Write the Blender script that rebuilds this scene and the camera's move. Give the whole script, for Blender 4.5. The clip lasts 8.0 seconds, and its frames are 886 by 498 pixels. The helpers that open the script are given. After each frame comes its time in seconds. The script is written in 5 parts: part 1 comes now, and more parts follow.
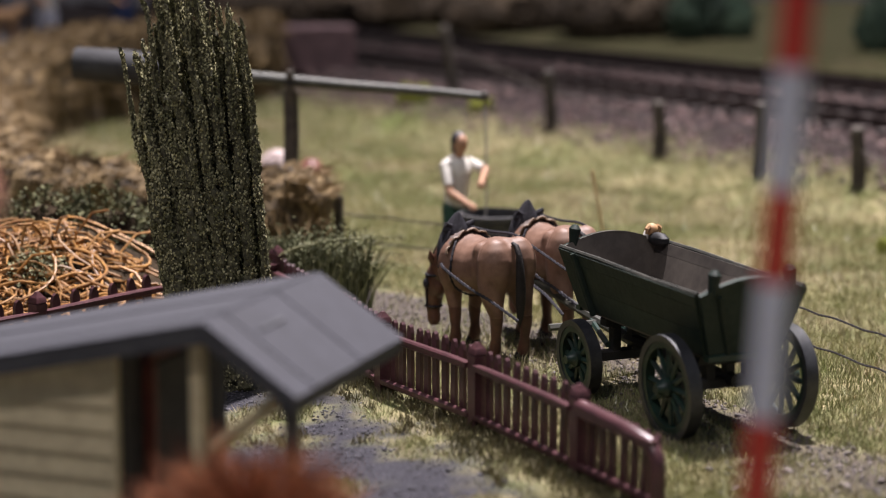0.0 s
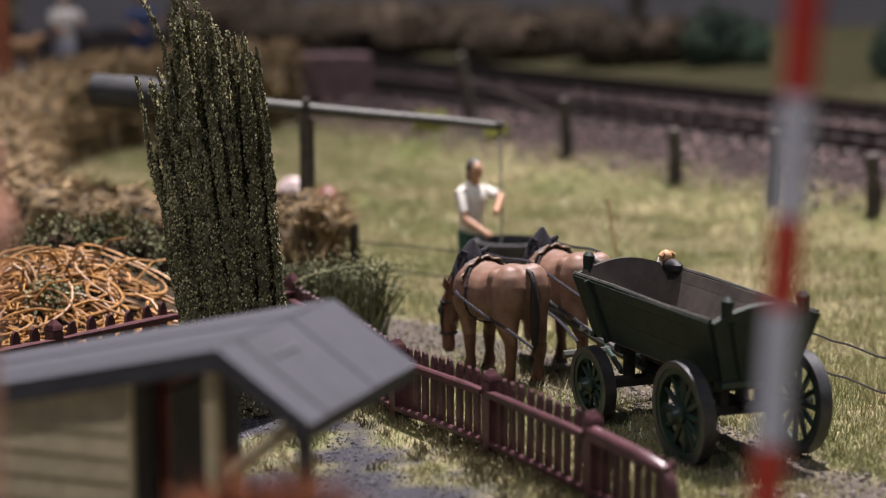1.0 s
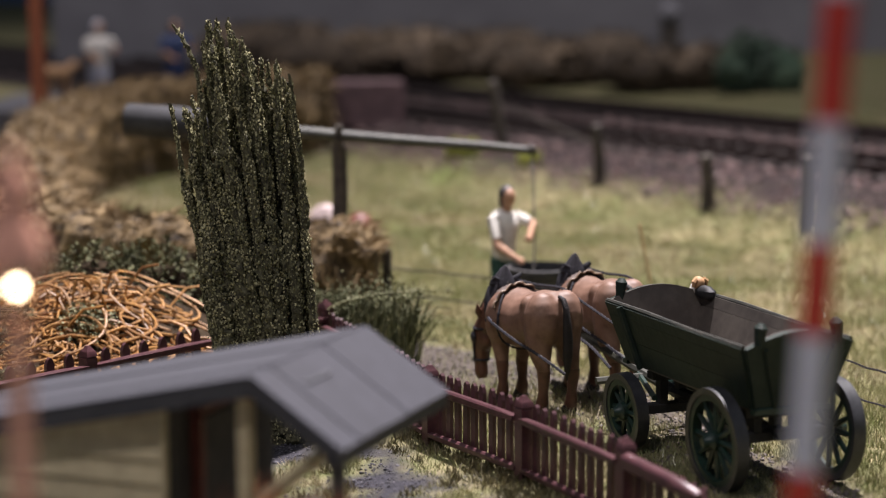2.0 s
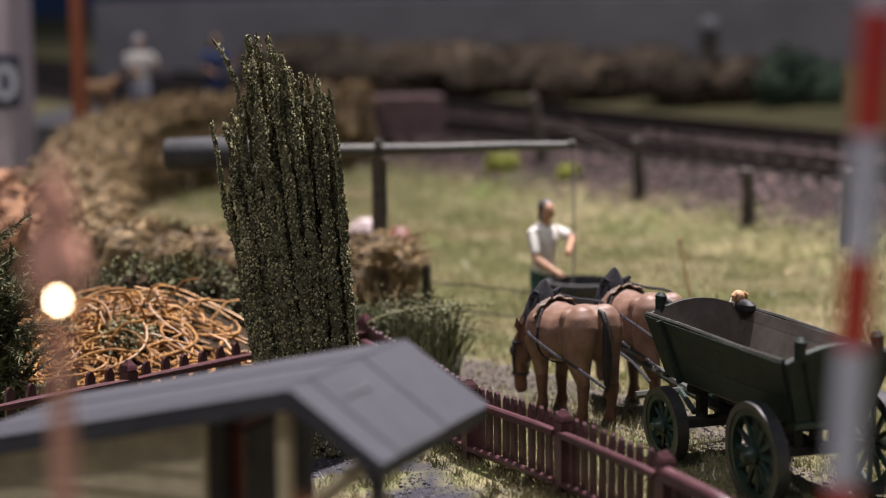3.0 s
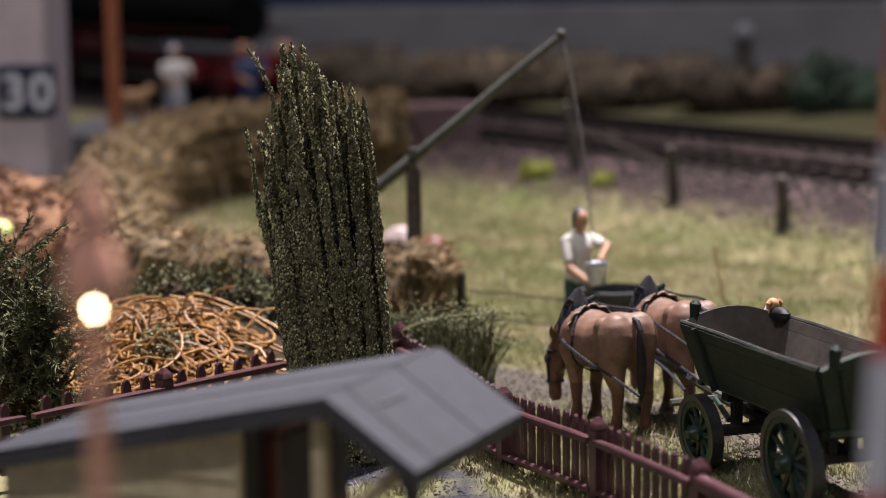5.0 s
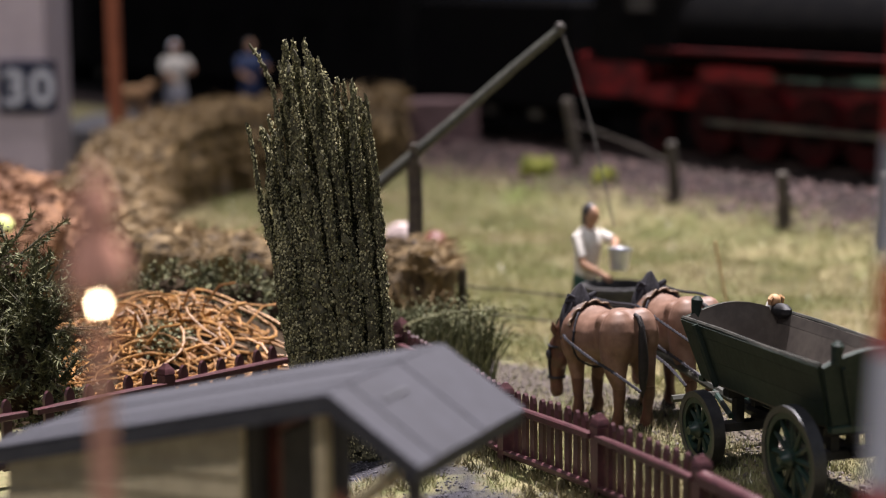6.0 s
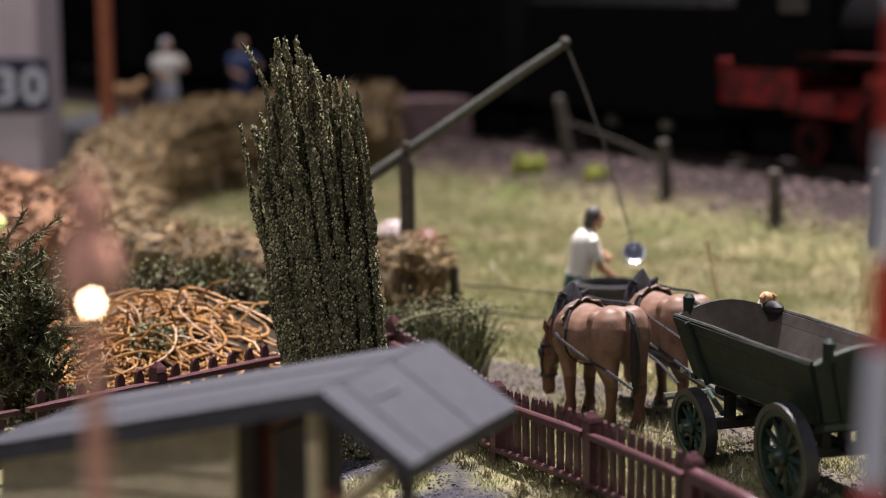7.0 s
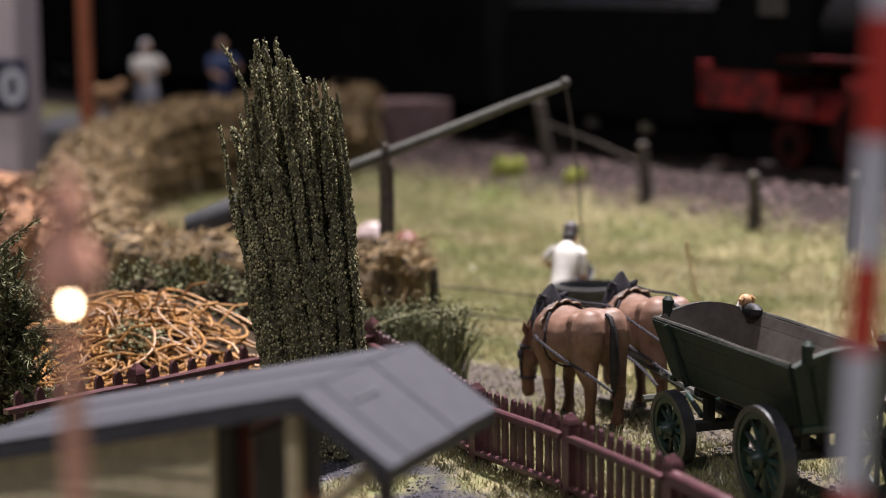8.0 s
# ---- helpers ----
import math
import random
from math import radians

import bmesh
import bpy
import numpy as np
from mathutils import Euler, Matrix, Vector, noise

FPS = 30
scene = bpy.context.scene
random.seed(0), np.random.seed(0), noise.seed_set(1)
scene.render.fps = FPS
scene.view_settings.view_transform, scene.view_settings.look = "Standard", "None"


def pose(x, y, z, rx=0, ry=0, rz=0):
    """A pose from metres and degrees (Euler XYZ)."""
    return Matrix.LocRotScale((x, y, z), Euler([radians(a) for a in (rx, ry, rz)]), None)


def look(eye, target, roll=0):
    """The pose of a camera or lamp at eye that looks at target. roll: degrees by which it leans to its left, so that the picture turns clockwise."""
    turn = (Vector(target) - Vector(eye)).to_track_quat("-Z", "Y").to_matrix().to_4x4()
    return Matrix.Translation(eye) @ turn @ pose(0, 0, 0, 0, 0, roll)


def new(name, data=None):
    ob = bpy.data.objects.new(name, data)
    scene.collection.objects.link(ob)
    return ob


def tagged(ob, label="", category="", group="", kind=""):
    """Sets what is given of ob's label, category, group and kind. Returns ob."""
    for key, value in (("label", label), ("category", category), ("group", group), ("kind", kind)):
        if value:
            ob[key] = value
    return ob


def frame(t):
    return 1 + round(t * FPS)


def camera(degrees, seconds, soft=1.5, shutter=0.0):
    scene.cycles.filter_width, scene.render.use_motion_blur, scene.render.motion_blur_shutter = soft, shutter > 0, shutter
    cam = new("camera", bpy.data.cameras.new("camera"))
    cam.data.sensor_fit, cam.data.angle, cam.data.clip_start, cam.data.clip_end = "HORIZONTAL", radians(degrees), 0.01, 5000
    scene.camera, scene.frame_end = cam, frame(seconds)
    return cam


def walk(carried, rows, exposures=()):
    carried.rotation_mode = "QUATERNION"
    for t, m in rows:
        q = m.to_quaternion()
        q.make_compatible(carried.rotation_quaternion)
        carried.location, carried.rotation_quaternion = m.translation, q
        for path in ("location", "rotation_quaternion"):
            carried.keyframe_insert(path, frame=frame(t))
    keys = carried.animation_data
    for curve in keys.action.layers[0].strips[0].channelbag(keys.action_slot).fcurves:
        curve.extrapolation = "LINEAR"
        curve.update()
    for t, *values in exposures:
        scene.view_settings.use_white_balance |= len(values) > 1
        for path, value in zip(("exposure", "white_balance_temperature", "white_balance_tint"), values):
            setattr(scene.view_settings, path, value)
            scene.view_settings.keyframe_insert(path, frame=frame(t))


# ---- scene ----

# A model railway layout in H0 scale (1:87) at its true size. MM turns millimetres into metres.
MM = 0.001

# ---------------------------------------------------------------- camera
cam = camera(24.0, 8.0, 1.1, 0.4)
cam.data.dof.use_dof = True
cam.data.dof.focus_distance = 0.264
cam.data.dof.aperture_fstop = 26.5
PATH = [
    # seconds, x, y, z in mm, pitch, yaw, roll in degrees
    (0.0, 0.00, 0.00, 63.00, -10.000, 0.000, 0.000),
    (0.5, 0.30, -0.50, 63.10, -9.691, 0.274, 0.110),
    (1.0, 0.50, -0.95, 63.15, -9.251, 0.481, 0.177),
    (1.5, 0.52, -1.20, 63.20, -8.836, 0.892, 0.257),
    (3.0, 0.60, -1.54, 63.22, -8.123, 2.446, 0.534),
    (3.5, 0.70, -1.80, 63.25, -8.002, 2.990, 0.674),
    (4.0, 0.85, -1.86, 63.25, -7.914, 3.190, 0.750),
    (4.5, 0.80, -1.94, 63.27, -7.880, 3.345, 0.780),
    (6.0, 0.40, -2.06, 63.27, -7.995, 3.372, 0.715),
    (6.5, 0.36, -2.20, 63.30, -8.095, 3.278, 0.740),
    (7.0, 0.38, -2.18, 63.30, -8.057, 3.144, 0.730),
    (7.5, 0.46, -2.15, 63.28, -8.015, 2.877, 0.669),
    (8.0, 0.42, -2.09, 63.30, -8.010, 2.606, 0.571),
]
walk(cam, [(t, pose(x * MM, y * MM, z * MM, 90 + p, r, w)) for t, x, y, z, p, w, r in PATH], [(0.0, 0.0), (4.7, 0.0), (6.0, 0.16), (8.0, 0.16)])

# ---------------------------------------------------------------- light: a high hall spotlight, two added fill spots and the dim hall
world = bpy.data.worlds.new("hall")
scene.world = world
world.use_nodes = True
world.node_tree.nodes["Background"].inputs[0].default_value = (0.7, 0.79, 1.0, 1)
world.node_tree.nodes["Background"].inputs[1].default_value = 0.18


def add_spot(power, cone, eye, target, size):
    lamp = bpy.data.lights.new("spot_lamp", "SPOT")
    lamp.energy, lamp.spot_size, lamp.spot_blend = power, radians(cone), 0.9
    lamp.shadow_soft_size, lamp.color = size, (1.0, 0.925, 0.96)
    ob = new("spot_lamp", lamp)
    ob.matrix_world = look(eye, target)


add_spot(220, 38, (0.10, 0.58, 1.10), (0.04, 0.266, 0), 0.022)
# added fill from the front left, brightens the hut front and hedge faces
add_spot(19, 42, (-0.35, -0.35, 1.05), (-0.04, 0.29, 0), 0.03)
# added fill for the back wall and railway, no known source
add_spot(52, 40, (0.04, 0.42, 1.25), (-0.03, 0.86, 0.03), 0.03)


# ---------------------------------------------------------------- materials
def mat(name, a, b=None, scale=600.0, rough=0.6, metal=0.0, bump=0.15, fine=4.0, spread=0.0, spec=0.4, coat=0.0, by="object"):
    """Two colours mixed by noise at two scales (scale is per metre), with grain relief; spread: change of value from piece to piece."""
    m = bpy.data.materials.new(name)
    m.use_nodes = True
    nt = m.node_tree
    bs = nt.nodes["Principled BSDF"]
    b = b or tuple(c * 0.7 for c in a)
    tc = nt.nodes.new("ShaderNodeTexCoord")
    n1 = nt.nodes.new("ShaderNodeTexNoise")
    n1.inputs["Scale"].default_value = scale
    n1.inputs["Detail"].default_value = 5
    n1.inputs["Roughness"].default_value = 0.65
    n2 = nt.nodes.new("ShaderNodeTexNoise")
    n2.inputs["Scale"].default_value = scale * fine
    n2.inputs["Detail"].default_value = 3
    nt.links.new(tc.outputs["Object"], n1.inputs["Vector"])
    nt.links.new(tc.outputs["Object"], n2.inputs["Vector"])
    ramp = nt.nodes.new("ShaderNodeMapRange")
    ramp.inputs["From Min"].default_value = 0.35
    ramp.inputs["From Max"].default_value = 0.65
    add = nt.nodes.new("ShaderNodeMath")
    add.operation = "MULTIPLY_ADD"
    nt.links.new(n2.outputs["Fac"], add.inputs[0])
    add.inputs[1].default_value = 0.4
    sub = nt.nodes.new("ShaderNodeMath")
    sub.operation = "SUBTRACT"
    nt.links.new(n1.outputs["Fac"], sub.inputs[0])
    sub.inputs[1].default_value = 0.2
    nt.links.new(sub.outputs[0], add.inputs[2])
    nt.links.new(add.outputs[0], ramp.inputs["Value"])
    mix = nt.nodes.new("ShaderNodeMix")
    mix.data_type = "RGBA"
    mix.inputs[6].default_value = (*a, 1)
    mix.inputs[7].default_value = (*b, 1)
    nt.links.new(ramp.outputs[0], mix.inputs[0])
    colour = mix.outputs[2]
    if spread:
        if by == "object":
            info = nt.nodes.new("ShaderNodeObjectInfo").outputs["Random"]
        else:
            info = nt.nodes.new("ShaderNodeNewGeometry").outputs["Random Per Island"]
        rng = nt.nodes.new("ShaderNodeMapRange")
        rng.inputs["To Min"].default_value = 1 - spread
        rng.inputs["To Max"].default_value = 1 + spread
        nt.links.new(info, rng.inputs["Value"])
        hsv = nt.nodes.new("ShaderNodeHueSaturation")
        nt.links.new(rng.outputs[0], hsv.inputs["Value"])
        nt.links.new(colour, hsv.inputs["Color"])
        colour = hsv.outputs["Color"]
    nt.links.new(colour, bs.inputs["Base Color"])
    bs.inputs["Roughness"].default_value = rough
    bs.inputs["Metallic"].default_value = metal
    bs.inputs["Specular IOR Level"].default_value = spec
    bs.inputs["Coat Weight"].default_value = coat
    if bump:
        bp = nt.nodes.new("ShaderNodeBump")
        bp.inputs["Strength"].default_value = bump
        bp.inputs["Distance"].default_value = 0.0003
        nt.links.new(add.outputs[0], bp.inputs["Height"])
        nt.links.new(bp.outputs[0], bs.inputs["Normal"])
    return m


def glow(name, colour, strength):
    m = bpy.data.materials.new(name)
    m.use_nodes = True
    bs = m.node_tree.nodes["Principled BSDF"]
    bs.inputs["Base Color"].default_value = (*colour, 1)
    bs.inputs["Emission Color"].default_value = (*colour, 1)
    bs.inputs["Emission Strength"].default_value = strength
    return m


M_MAROON = mat("maroon_plastic", (0.072, 0.029, 0.032), (0.046, 0.0195, 0.022), 500, 0.33, spread=0.12)
M_ROOF = mat("grey_roofing_felt", (0.028, 0.028, 0.036), (0.021, 0.021, 0.027), 500, 0.75, bump=0.1, spread=0.08)
M_FASCIA = mat("dark_roof_edge", (0.03, 0.03, 0.036), (0.05, 0.05, 0.055), 500, 0.6)
M_BEIGE = mat("beige_painted_boards", (0.47, 0.4, 0.25), (0.38, 0.32, 0.2), 300, 0.55, spread=0.06)
# Dark tone carrying the porch shade on the side wall; also plain dark parts.
M_HUTDARK = mat("porch_shade_boards", (0.03, 0.027, 0.027), (0.05, 0.045, 0.042), 400, 0.7)
M_REDWOOD = mat("red_brown_wood", (0.13, 0.035, 0.022), (0.09, 0.025, 0.018), 500, 0.5)
M_WAGON = mat("dark_green_paint", (0.009, 0.017, 0.0125), (0.017, 0.025, 0.019), 380, 0.6, bump=0.25, spread=0.15, spec=0.2)
M_WAGON_IN = mat("weathered_brown_grey_boards", (0.085, 0.072, 0.06), (0.055, 0.046, 0.039), 160, 0.6, bump=0.12, spread=0.25)
M_RAIL = mat("worn_grey_green_edge", (0.05, 0.046, 0.038), (0.018, 0.02, 0.017), 700, 0.7, spec=0.2)
M_WHEEL = mat("green_wheel_paint", (0.006, 0.024, 0.016), (0.009, 0.016, 0.012), 500, 0.45)
M_TYRE = mat("dark_grey_iron_tyre", (0.014, 0.0145, 0.017), (0.025, 0.0255, 0.028), 600, 0.45, spec=0.5)
M_IRON = mat("black_iron", (0.01, 0.01, 0.011), (0.018, 0.017, 0.017), 600, 0.6, spec=0.25)
M_POLEWOOD = mat("grey_green_pole_wood", (0.056, 0.056, 0.044), (0.03, 0.03, 0.024), 500, 0.6)
M_HORSE = mat("bay_horse_coat", (0.175, 0.098, 0.066), (0.115, 0.06, 0.038), 220, 0.58, bump=0.1)
M_HORSE_DARK = mat("dark_brown_horse_coat", (0.1, 0.042, 0.024), (0.065, 0.028, 0.018), 300, 0.45, bump=0.08)
M_MANE = mat("black_mane", (0.01, 0.008, 0.008), (0.02, 0.016, 0.015), 900, 0.65, bump=0.4, spec=0.25)
M_LEATHER = mat("dark_harness_leather", (0.014, 0.013, 0.016), (0.03, 0.028, 0.034), 700, 0.7, spec=0.2)
M_COWL = mat("grey_brown_leather", (0.13, 0.102, 0.09), (0.06, 0.048, 0.045), 600, 0.55)
M_COLLARLINE = mat("tan_collar_edge", (0.2, 0.13, 0.08), (0.12, 0.08, 0.05), 700, 0.55)
M_LEAFDARK = mat("grey_green_flock", (0.1, 0.105, 0.05), (0.19, 0.185, 0.095), 500, 0.75, spread=0.5, by="island")
M_FLOCK = mat("olive_flock_specks", (0.13, 0.128, 0.067), (0.33, 0.305, 0.18), 220, 0.95, spread=0.55, by="island", spec=0.08)
M_STALK = mat("flocked_stalk", (0.11, 0.103, 0.055), (0.028, 0.025, 0.014), 1300, 0.85, bump=1.0, fine=2.5)
M_LEAF = mat("dark_green_leaves", (0.062, 0.07, 0.03), (0.12, 0.118, 0.055), 500, 0.85, spread=0.5, by="island")
M_STRAW = mat("orange_tan_cane", (0.33, 0.17, 0.047), (0.19, 0.085, 0.022), 350, 0.55, spread=0.5, by="island")
# Real soil under the canes; inside bushes the same dark colour paints the shade.
M_SOIL_SHADE = mat("dark_soil_and_bush_shade", (0.022, 0.016, 0.011), (0.045, 0.032, 0.02), 500, 1.0, bump=1.0, spec=0.05)
M_HEDGE = mat("dry_brown_fibre", (0.24, 0.165, 0.078), (0.11, 0.074, 0.036), 300, 0.85, bump=0.8, spread=0.45, by="island")
# Darker copy of the hedge brown; shade of the hollows is mixed into its colour.
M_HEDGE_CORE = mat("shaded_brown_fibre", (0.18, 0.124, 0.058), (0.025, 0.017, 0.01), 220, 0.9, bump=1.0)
M_ORANGEHEDGE = mat("russet_fibre", (0.17, 0.082, 0.036), (0.08, 0.037, 0.018), 160, 0.85, bump=0.8, spread=0.4, by="island")
M_REDBUSH = mat("russet_red_fibre", (0.27, 0.098, 0.036), (0.16, 0.055, 0.024), 300, 0.8, spread=0.5, by="island")
M_BLADE = mat("static_grass", (0.15, 0.17, 0.06), (0.28, 0.262, 0.13), 40, 0.36, bump=0, spread=0.5, by="island")
M_BLADE_TAN = mat("dry_static_grass", (0.3451, 0.2846, 0.185), (0.2192, 0.1836, 0.1), 60, 0.55, bump=0, spread=0.45, by="island")
M_MOSS = mat("brown_green_moss", (0.085, 0.074, 0.034), (0.15, 0.125, 0.062), 120, 0.7, bump=0, spread=0.5, by="island")
M_STONE = mat("pinkish_ballast", (0.15, 0.096, 0.088), (0.03, 0.021, 0.02), 300, 0.8, spread=0.5, by="island")
M_SLEEPER = mat("tarred_sleeper", (0.018, 0.013, 0.012), (0.032, 0.023, 0.02), 300, 0.8, spread=0.2)
M_STEEL = mat("rusty_rail_steel", (0.03, 0.02, 0.018), (0.05, 0.035, 0.03), 300, 0.45, metal=0.5)
M_POST = mat("weathered_dark_post", (0.03375, 0.027, 0.0225), (0.0675, 0.05625, 0.045), 300, 0.8, spread=0.2)
M_RED = mat("signal_red_paint", (0.5, 0.035, 0.022), (0.42, 0.03, 0.02), 300, 0.4)
M_WHITE = mat("greyish_white_paint", (0.6, 0.6, 0.66), (0.5, 0.5, 0.56), 300, 0.4)
M_COPPER = mat("copper_brown_lamp_paint", (0.72, 0.37, 0.27), (0.62, 0.3, 0.21), 300, 0.35)
M_BULB = glow("warm_bulb", (1.0, 0.74, 0.46), 44)
M_SKIN = mat("figure_skin", (0.36, 0.2, 0.12), (0.28, 0.15, 0.09), 500, 0.5, bump=0.05)
M_SHIRT = mat("white_figure_shirt", (0.6, 0.57, 0.52), (0.48, 0.45, 0.41), 400, 0.55, bump=0.1)
M_HAIR = mat("dark_figure_cap", (0.035, 0.03, 0.03), (0.055, 0.048, 0.046), 500, 0.6)
M_TROUSER = mat("dark_green_figure_trousers", (0.022, 0.075, 0.058), (0.016, 0.05, 0.04), 400, 0.6)
M_BLUE = mat("navy_figure_cloth", (0.025, 0.045, 0.12), (0.018, 0.03, 0.08), 400, 0.6)
M_TIN = mat("bright_tin", (0.6, 0.62, 0.67), (0.48, 0.5, 0.56), 400, 0.34, metal=0.9, bump=0.05)
M_TUB = mat("black_tub", (0.02, 0.02, 0.022), (0.035, 0.033, 0.033), 400, 0.5)
M_ROPE = mat("grey_rope", (0.054, 0.0468, 0.0396), (0.03, 0.027, 0.024), 900, 0.8)
M_WIRE = mat("dark_wire", (0.03, 0.026, 0.03), (0.05, 0.045, 0.05), 900, 0.4, metal=0.4)
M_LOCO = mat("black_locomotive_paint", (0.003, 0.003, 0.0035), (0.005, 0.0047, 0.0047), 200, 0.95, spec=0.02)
M_LOCORED = mat("red_locomotive_frame", (0.19, 0.007, 0.009), (0.03, 0.0025, 0.003), 110, 0.55)
# Frame red darkened in colour for the shade at wheel and running board.
M_WHEELRED = mat("shade_darkened_red", (0.035, 0.0025, 0.003), (0.008, 0.0018, 0.002), 110, 0.6, spec=0.1)
M_BRASS = mat("pale_rod_metal", (0.14, 0.13, 0.1), (0.05, 0.045, 0.04), 100, 0.5, metal=0.4)
M_WALL = mat("grey_layout_wall", (0.15, 0.145, 0.155), (0.12, 0.115, 0.125), 12, 0.85, bump=0.1)
M_HALL = mat("dark_hall_wall", (0.012, 0.012, 0.014), (0.018, 0.018, 0.022), 3, 0.9, bump=0)
M_HALLBLUE = mat("blue_hall_panel", (0.06, 0.1, 0.22), (0.05, 0.085, 0.18), 3, 0.8, bump=0)
M_BOARD = mat("pinkish_grey_plaster", (0.54, 0.455, 0.49), (0.47, 0.39, 0.425), 60, 0.8)
M_NAVY = mat("navy_enamel", (0.015, 0.02, 0.05), (0.012, 0.016, 0.04), 200, 0.4)
M_MAST = mat("rusty_orange_mast", (0.3, 0.09, 0.04), (0.22, 0.065, 0.03), 200, 0.6)
M_BROWNANIMAL = mat("tan_figure_animal", (0.42, 0.24, 0.12), (0.3, 0.17, 0.08), 200, 0.6)
M_BROWNBUSH = mat("brown_bush_fibre", (0.11, 0.079, 0.05), (0.06, 0.044, 0.03), 100, 0.9, bump=0.8, spread=0.5, by="island")
M_GREENBUSH = mat("deep_green_bush", (0.03, 0.055, 0.035), (0.055, 0.08, 0.05), 100, 0.8, bump=0.6, spread=0.5, by="island")
M_YELLOW = mat("yellow_green_flowers", (0.27, 0.28, 0.05), (0.18, 0.2, 0.04), 300, 0.7, spread=0.3, by="island")


# ---------------------------------------------------------------- shape tools (millimetres)
class Shape:
    def __init__(self):
        self.v, self.f, self.m, self.slot = [], [], [], 0

    def add(self, verts, faces):
        k = len(self.v)
        self.v += [tuple(p) for p in verts]
        self.f += [tuple(i + k for i in q) for q in faces]
        self.m += [self.slot] * len(faces)

    def tube(self, pts, radii, n=8, wide=1.0, cap=True):
        """A round body along pts; wide: its sideways radius as a multiple of the other one."""
        pts = [Vector(p) for p in pts]
        if not hasattr(radii, "__len__"):
            radii = [radii] * len(pts)
        rings, sx = [], None
        for i, p in enumerate(pts):
            d = (pts[min(i + 1, len(pts) - 1)] - pts[max(i - 1, 0)]).normalized()
            if sx is None:
                sx = d.cross(Vector((0, 0, 1)) if abs(d.z) < 0.9 else Vector((0, 1, 0))).normalized()
            else:
                sx = (sx - d * sx.dot(d)).normalized()
            sy = sx.cross(d)
            rings.append([p + sx * math.cos(2 * math.pi * j / n) * radii[i] * wide + sy * math.sin(2 * math.pi * j / n) * radii[i] for j in range(n)])
        verts = [q for r in rings for q in r]
        faces = [(i * n + j, i * n + (j + 1) % n, (i + 1) * n + (j + 1) % n, (i + 1) * n + j) for i in range(len(pts) - 1) for j in range(n)]
        if cap:
            faces += [tuple(reversed(range(n))), tuple((len(pts) - 1) * n + j for j in range(n))]
        self.add(verts, faces)

    def box(self, c, s, rz=0.0, top=1.0, chamfer=0.0):
        """A box centred on c; top scales its upper face."""
        co, si = math.cos(radians(rz)), math.sin(radians(rz))
        h = [k / 2 for k in s]
        levels = [(-h[2], 1.0), (h[2], top)]
        if chamfer:
            k = min(h[0], h[1])
            levels = [(-h[2], 1 - chamfer / k), (-h[2] + chamfer, 1.0), (h[2] - chamfer, top), (h[2], top * (1 - chamfer / k))]
        verts = []
        for z, q in levels:
            for x, y in ((-1, -1), (1, -1), (1, 1), (-1, 1)):
                px, py = x * h[0] * q, y * h[1] * q
                verts.append((c[0] + px * co - py * si, c[1] + px * si + py * co, c[2] + z))
        faces = [(3, 2, 1, 0)]
        for i in range(len(levels) - 1):
            faces += [(i * 4 + j, i * 4 + (j + 1) % 4, i * 4 + 4 + (j + 1) % 4, i * 4 + 4 + j) for j in range(4)]
        k = (len(levels) - 1) * 4
        faces.append((k, k + 1, k + 2, k + 3))
        self.add(verts, faces)

    def slab(self, corners, thick, axis):
        """A plate: corners in order, thickened along axis."""
        a = Vector(axis).normalized() * thick
        n = len(corners)
        lo = [Vector(p) for p in corners]
        verts = lo + [p + a for p in lo]
        faces = [tuple(range(n)), tuple(reversed(range(n, 2 * n)))]
        faces += [((i + 1) % n, i, n + i, n + (i + 1) % n) for i in range(n)]
        self.add(verts, faces)

    def ball(self, c, r, n=10, rough=0.0, seed=0.0):
        r = r if hasattr(r, "__len__") else (r, r, r)
        rows = max(4, n // 2)
        verts, faces = [(c[0], c[1], c[2] - r[2])], []
        for i in range(1, rows):
            a = -math.pi / 2 + math.pi * i / rows
            for j in range(n):
                b = 2 * math.pi * j / n
                q = Vector((math.cos(a) * math.cos(b), math.cos(a) * math.sin(b), math.sin(a)))
                k = 1 + rough * noise.noise(q * 2.2 + Vector((seed, seed * 1.7, -seed))) * 2
                verts.append((c[0] + q.x * r[0] * k, c[1] + q.y * r[1] * k, c[2] + q.z * r[2] * k))
        verts.append((c[0], c[1], c[2] + r[2]))
        last = len(verts) - 1
        for j in range(n):
            faces.append((0, 1 + (j + 1) % n, 1 + j))
            faces.append((last, last - n + j, last - n + (j + 1) % n))
        for i in range(rows - 2):
            for j in range(n):
                p, q = 1 + i * n + j, 1 + i * n + (j + 1) % n
                faces.append((p, q, q + n, p + n))
        self.add(verts, faces)

    def lathe(self, profile, c=(0, 0, 0), n=20):
        """(radius, height) pairs turned round the upright through c."""
        verts = [(c[0] + r * math.cos(2 * math.pi * j / n), c[1] + r * math.sin(2 * math.pi * j / n), c[2] + z) for r, z in profile for j in range(n)]
        faces = [(i * n + j, i * n + (j + 1) % n, (i + 1) * n + (j + 1) % n, (i + 1) * n + j) for i in range(len(profile) - 1) for j in range(n)]
        self.add(verts, faces)

    def blade(self, p, d, w, rng, bend=0.3):
        """A thin leaf from p along d, two triangles."""
        p, d = Vector(p), Vector(d)
        s = d.cross(Vector((rng.uniform(-1, 1), rng.uniform(-1, 1), rng.uniform(-1, 1)))).normalized() * w
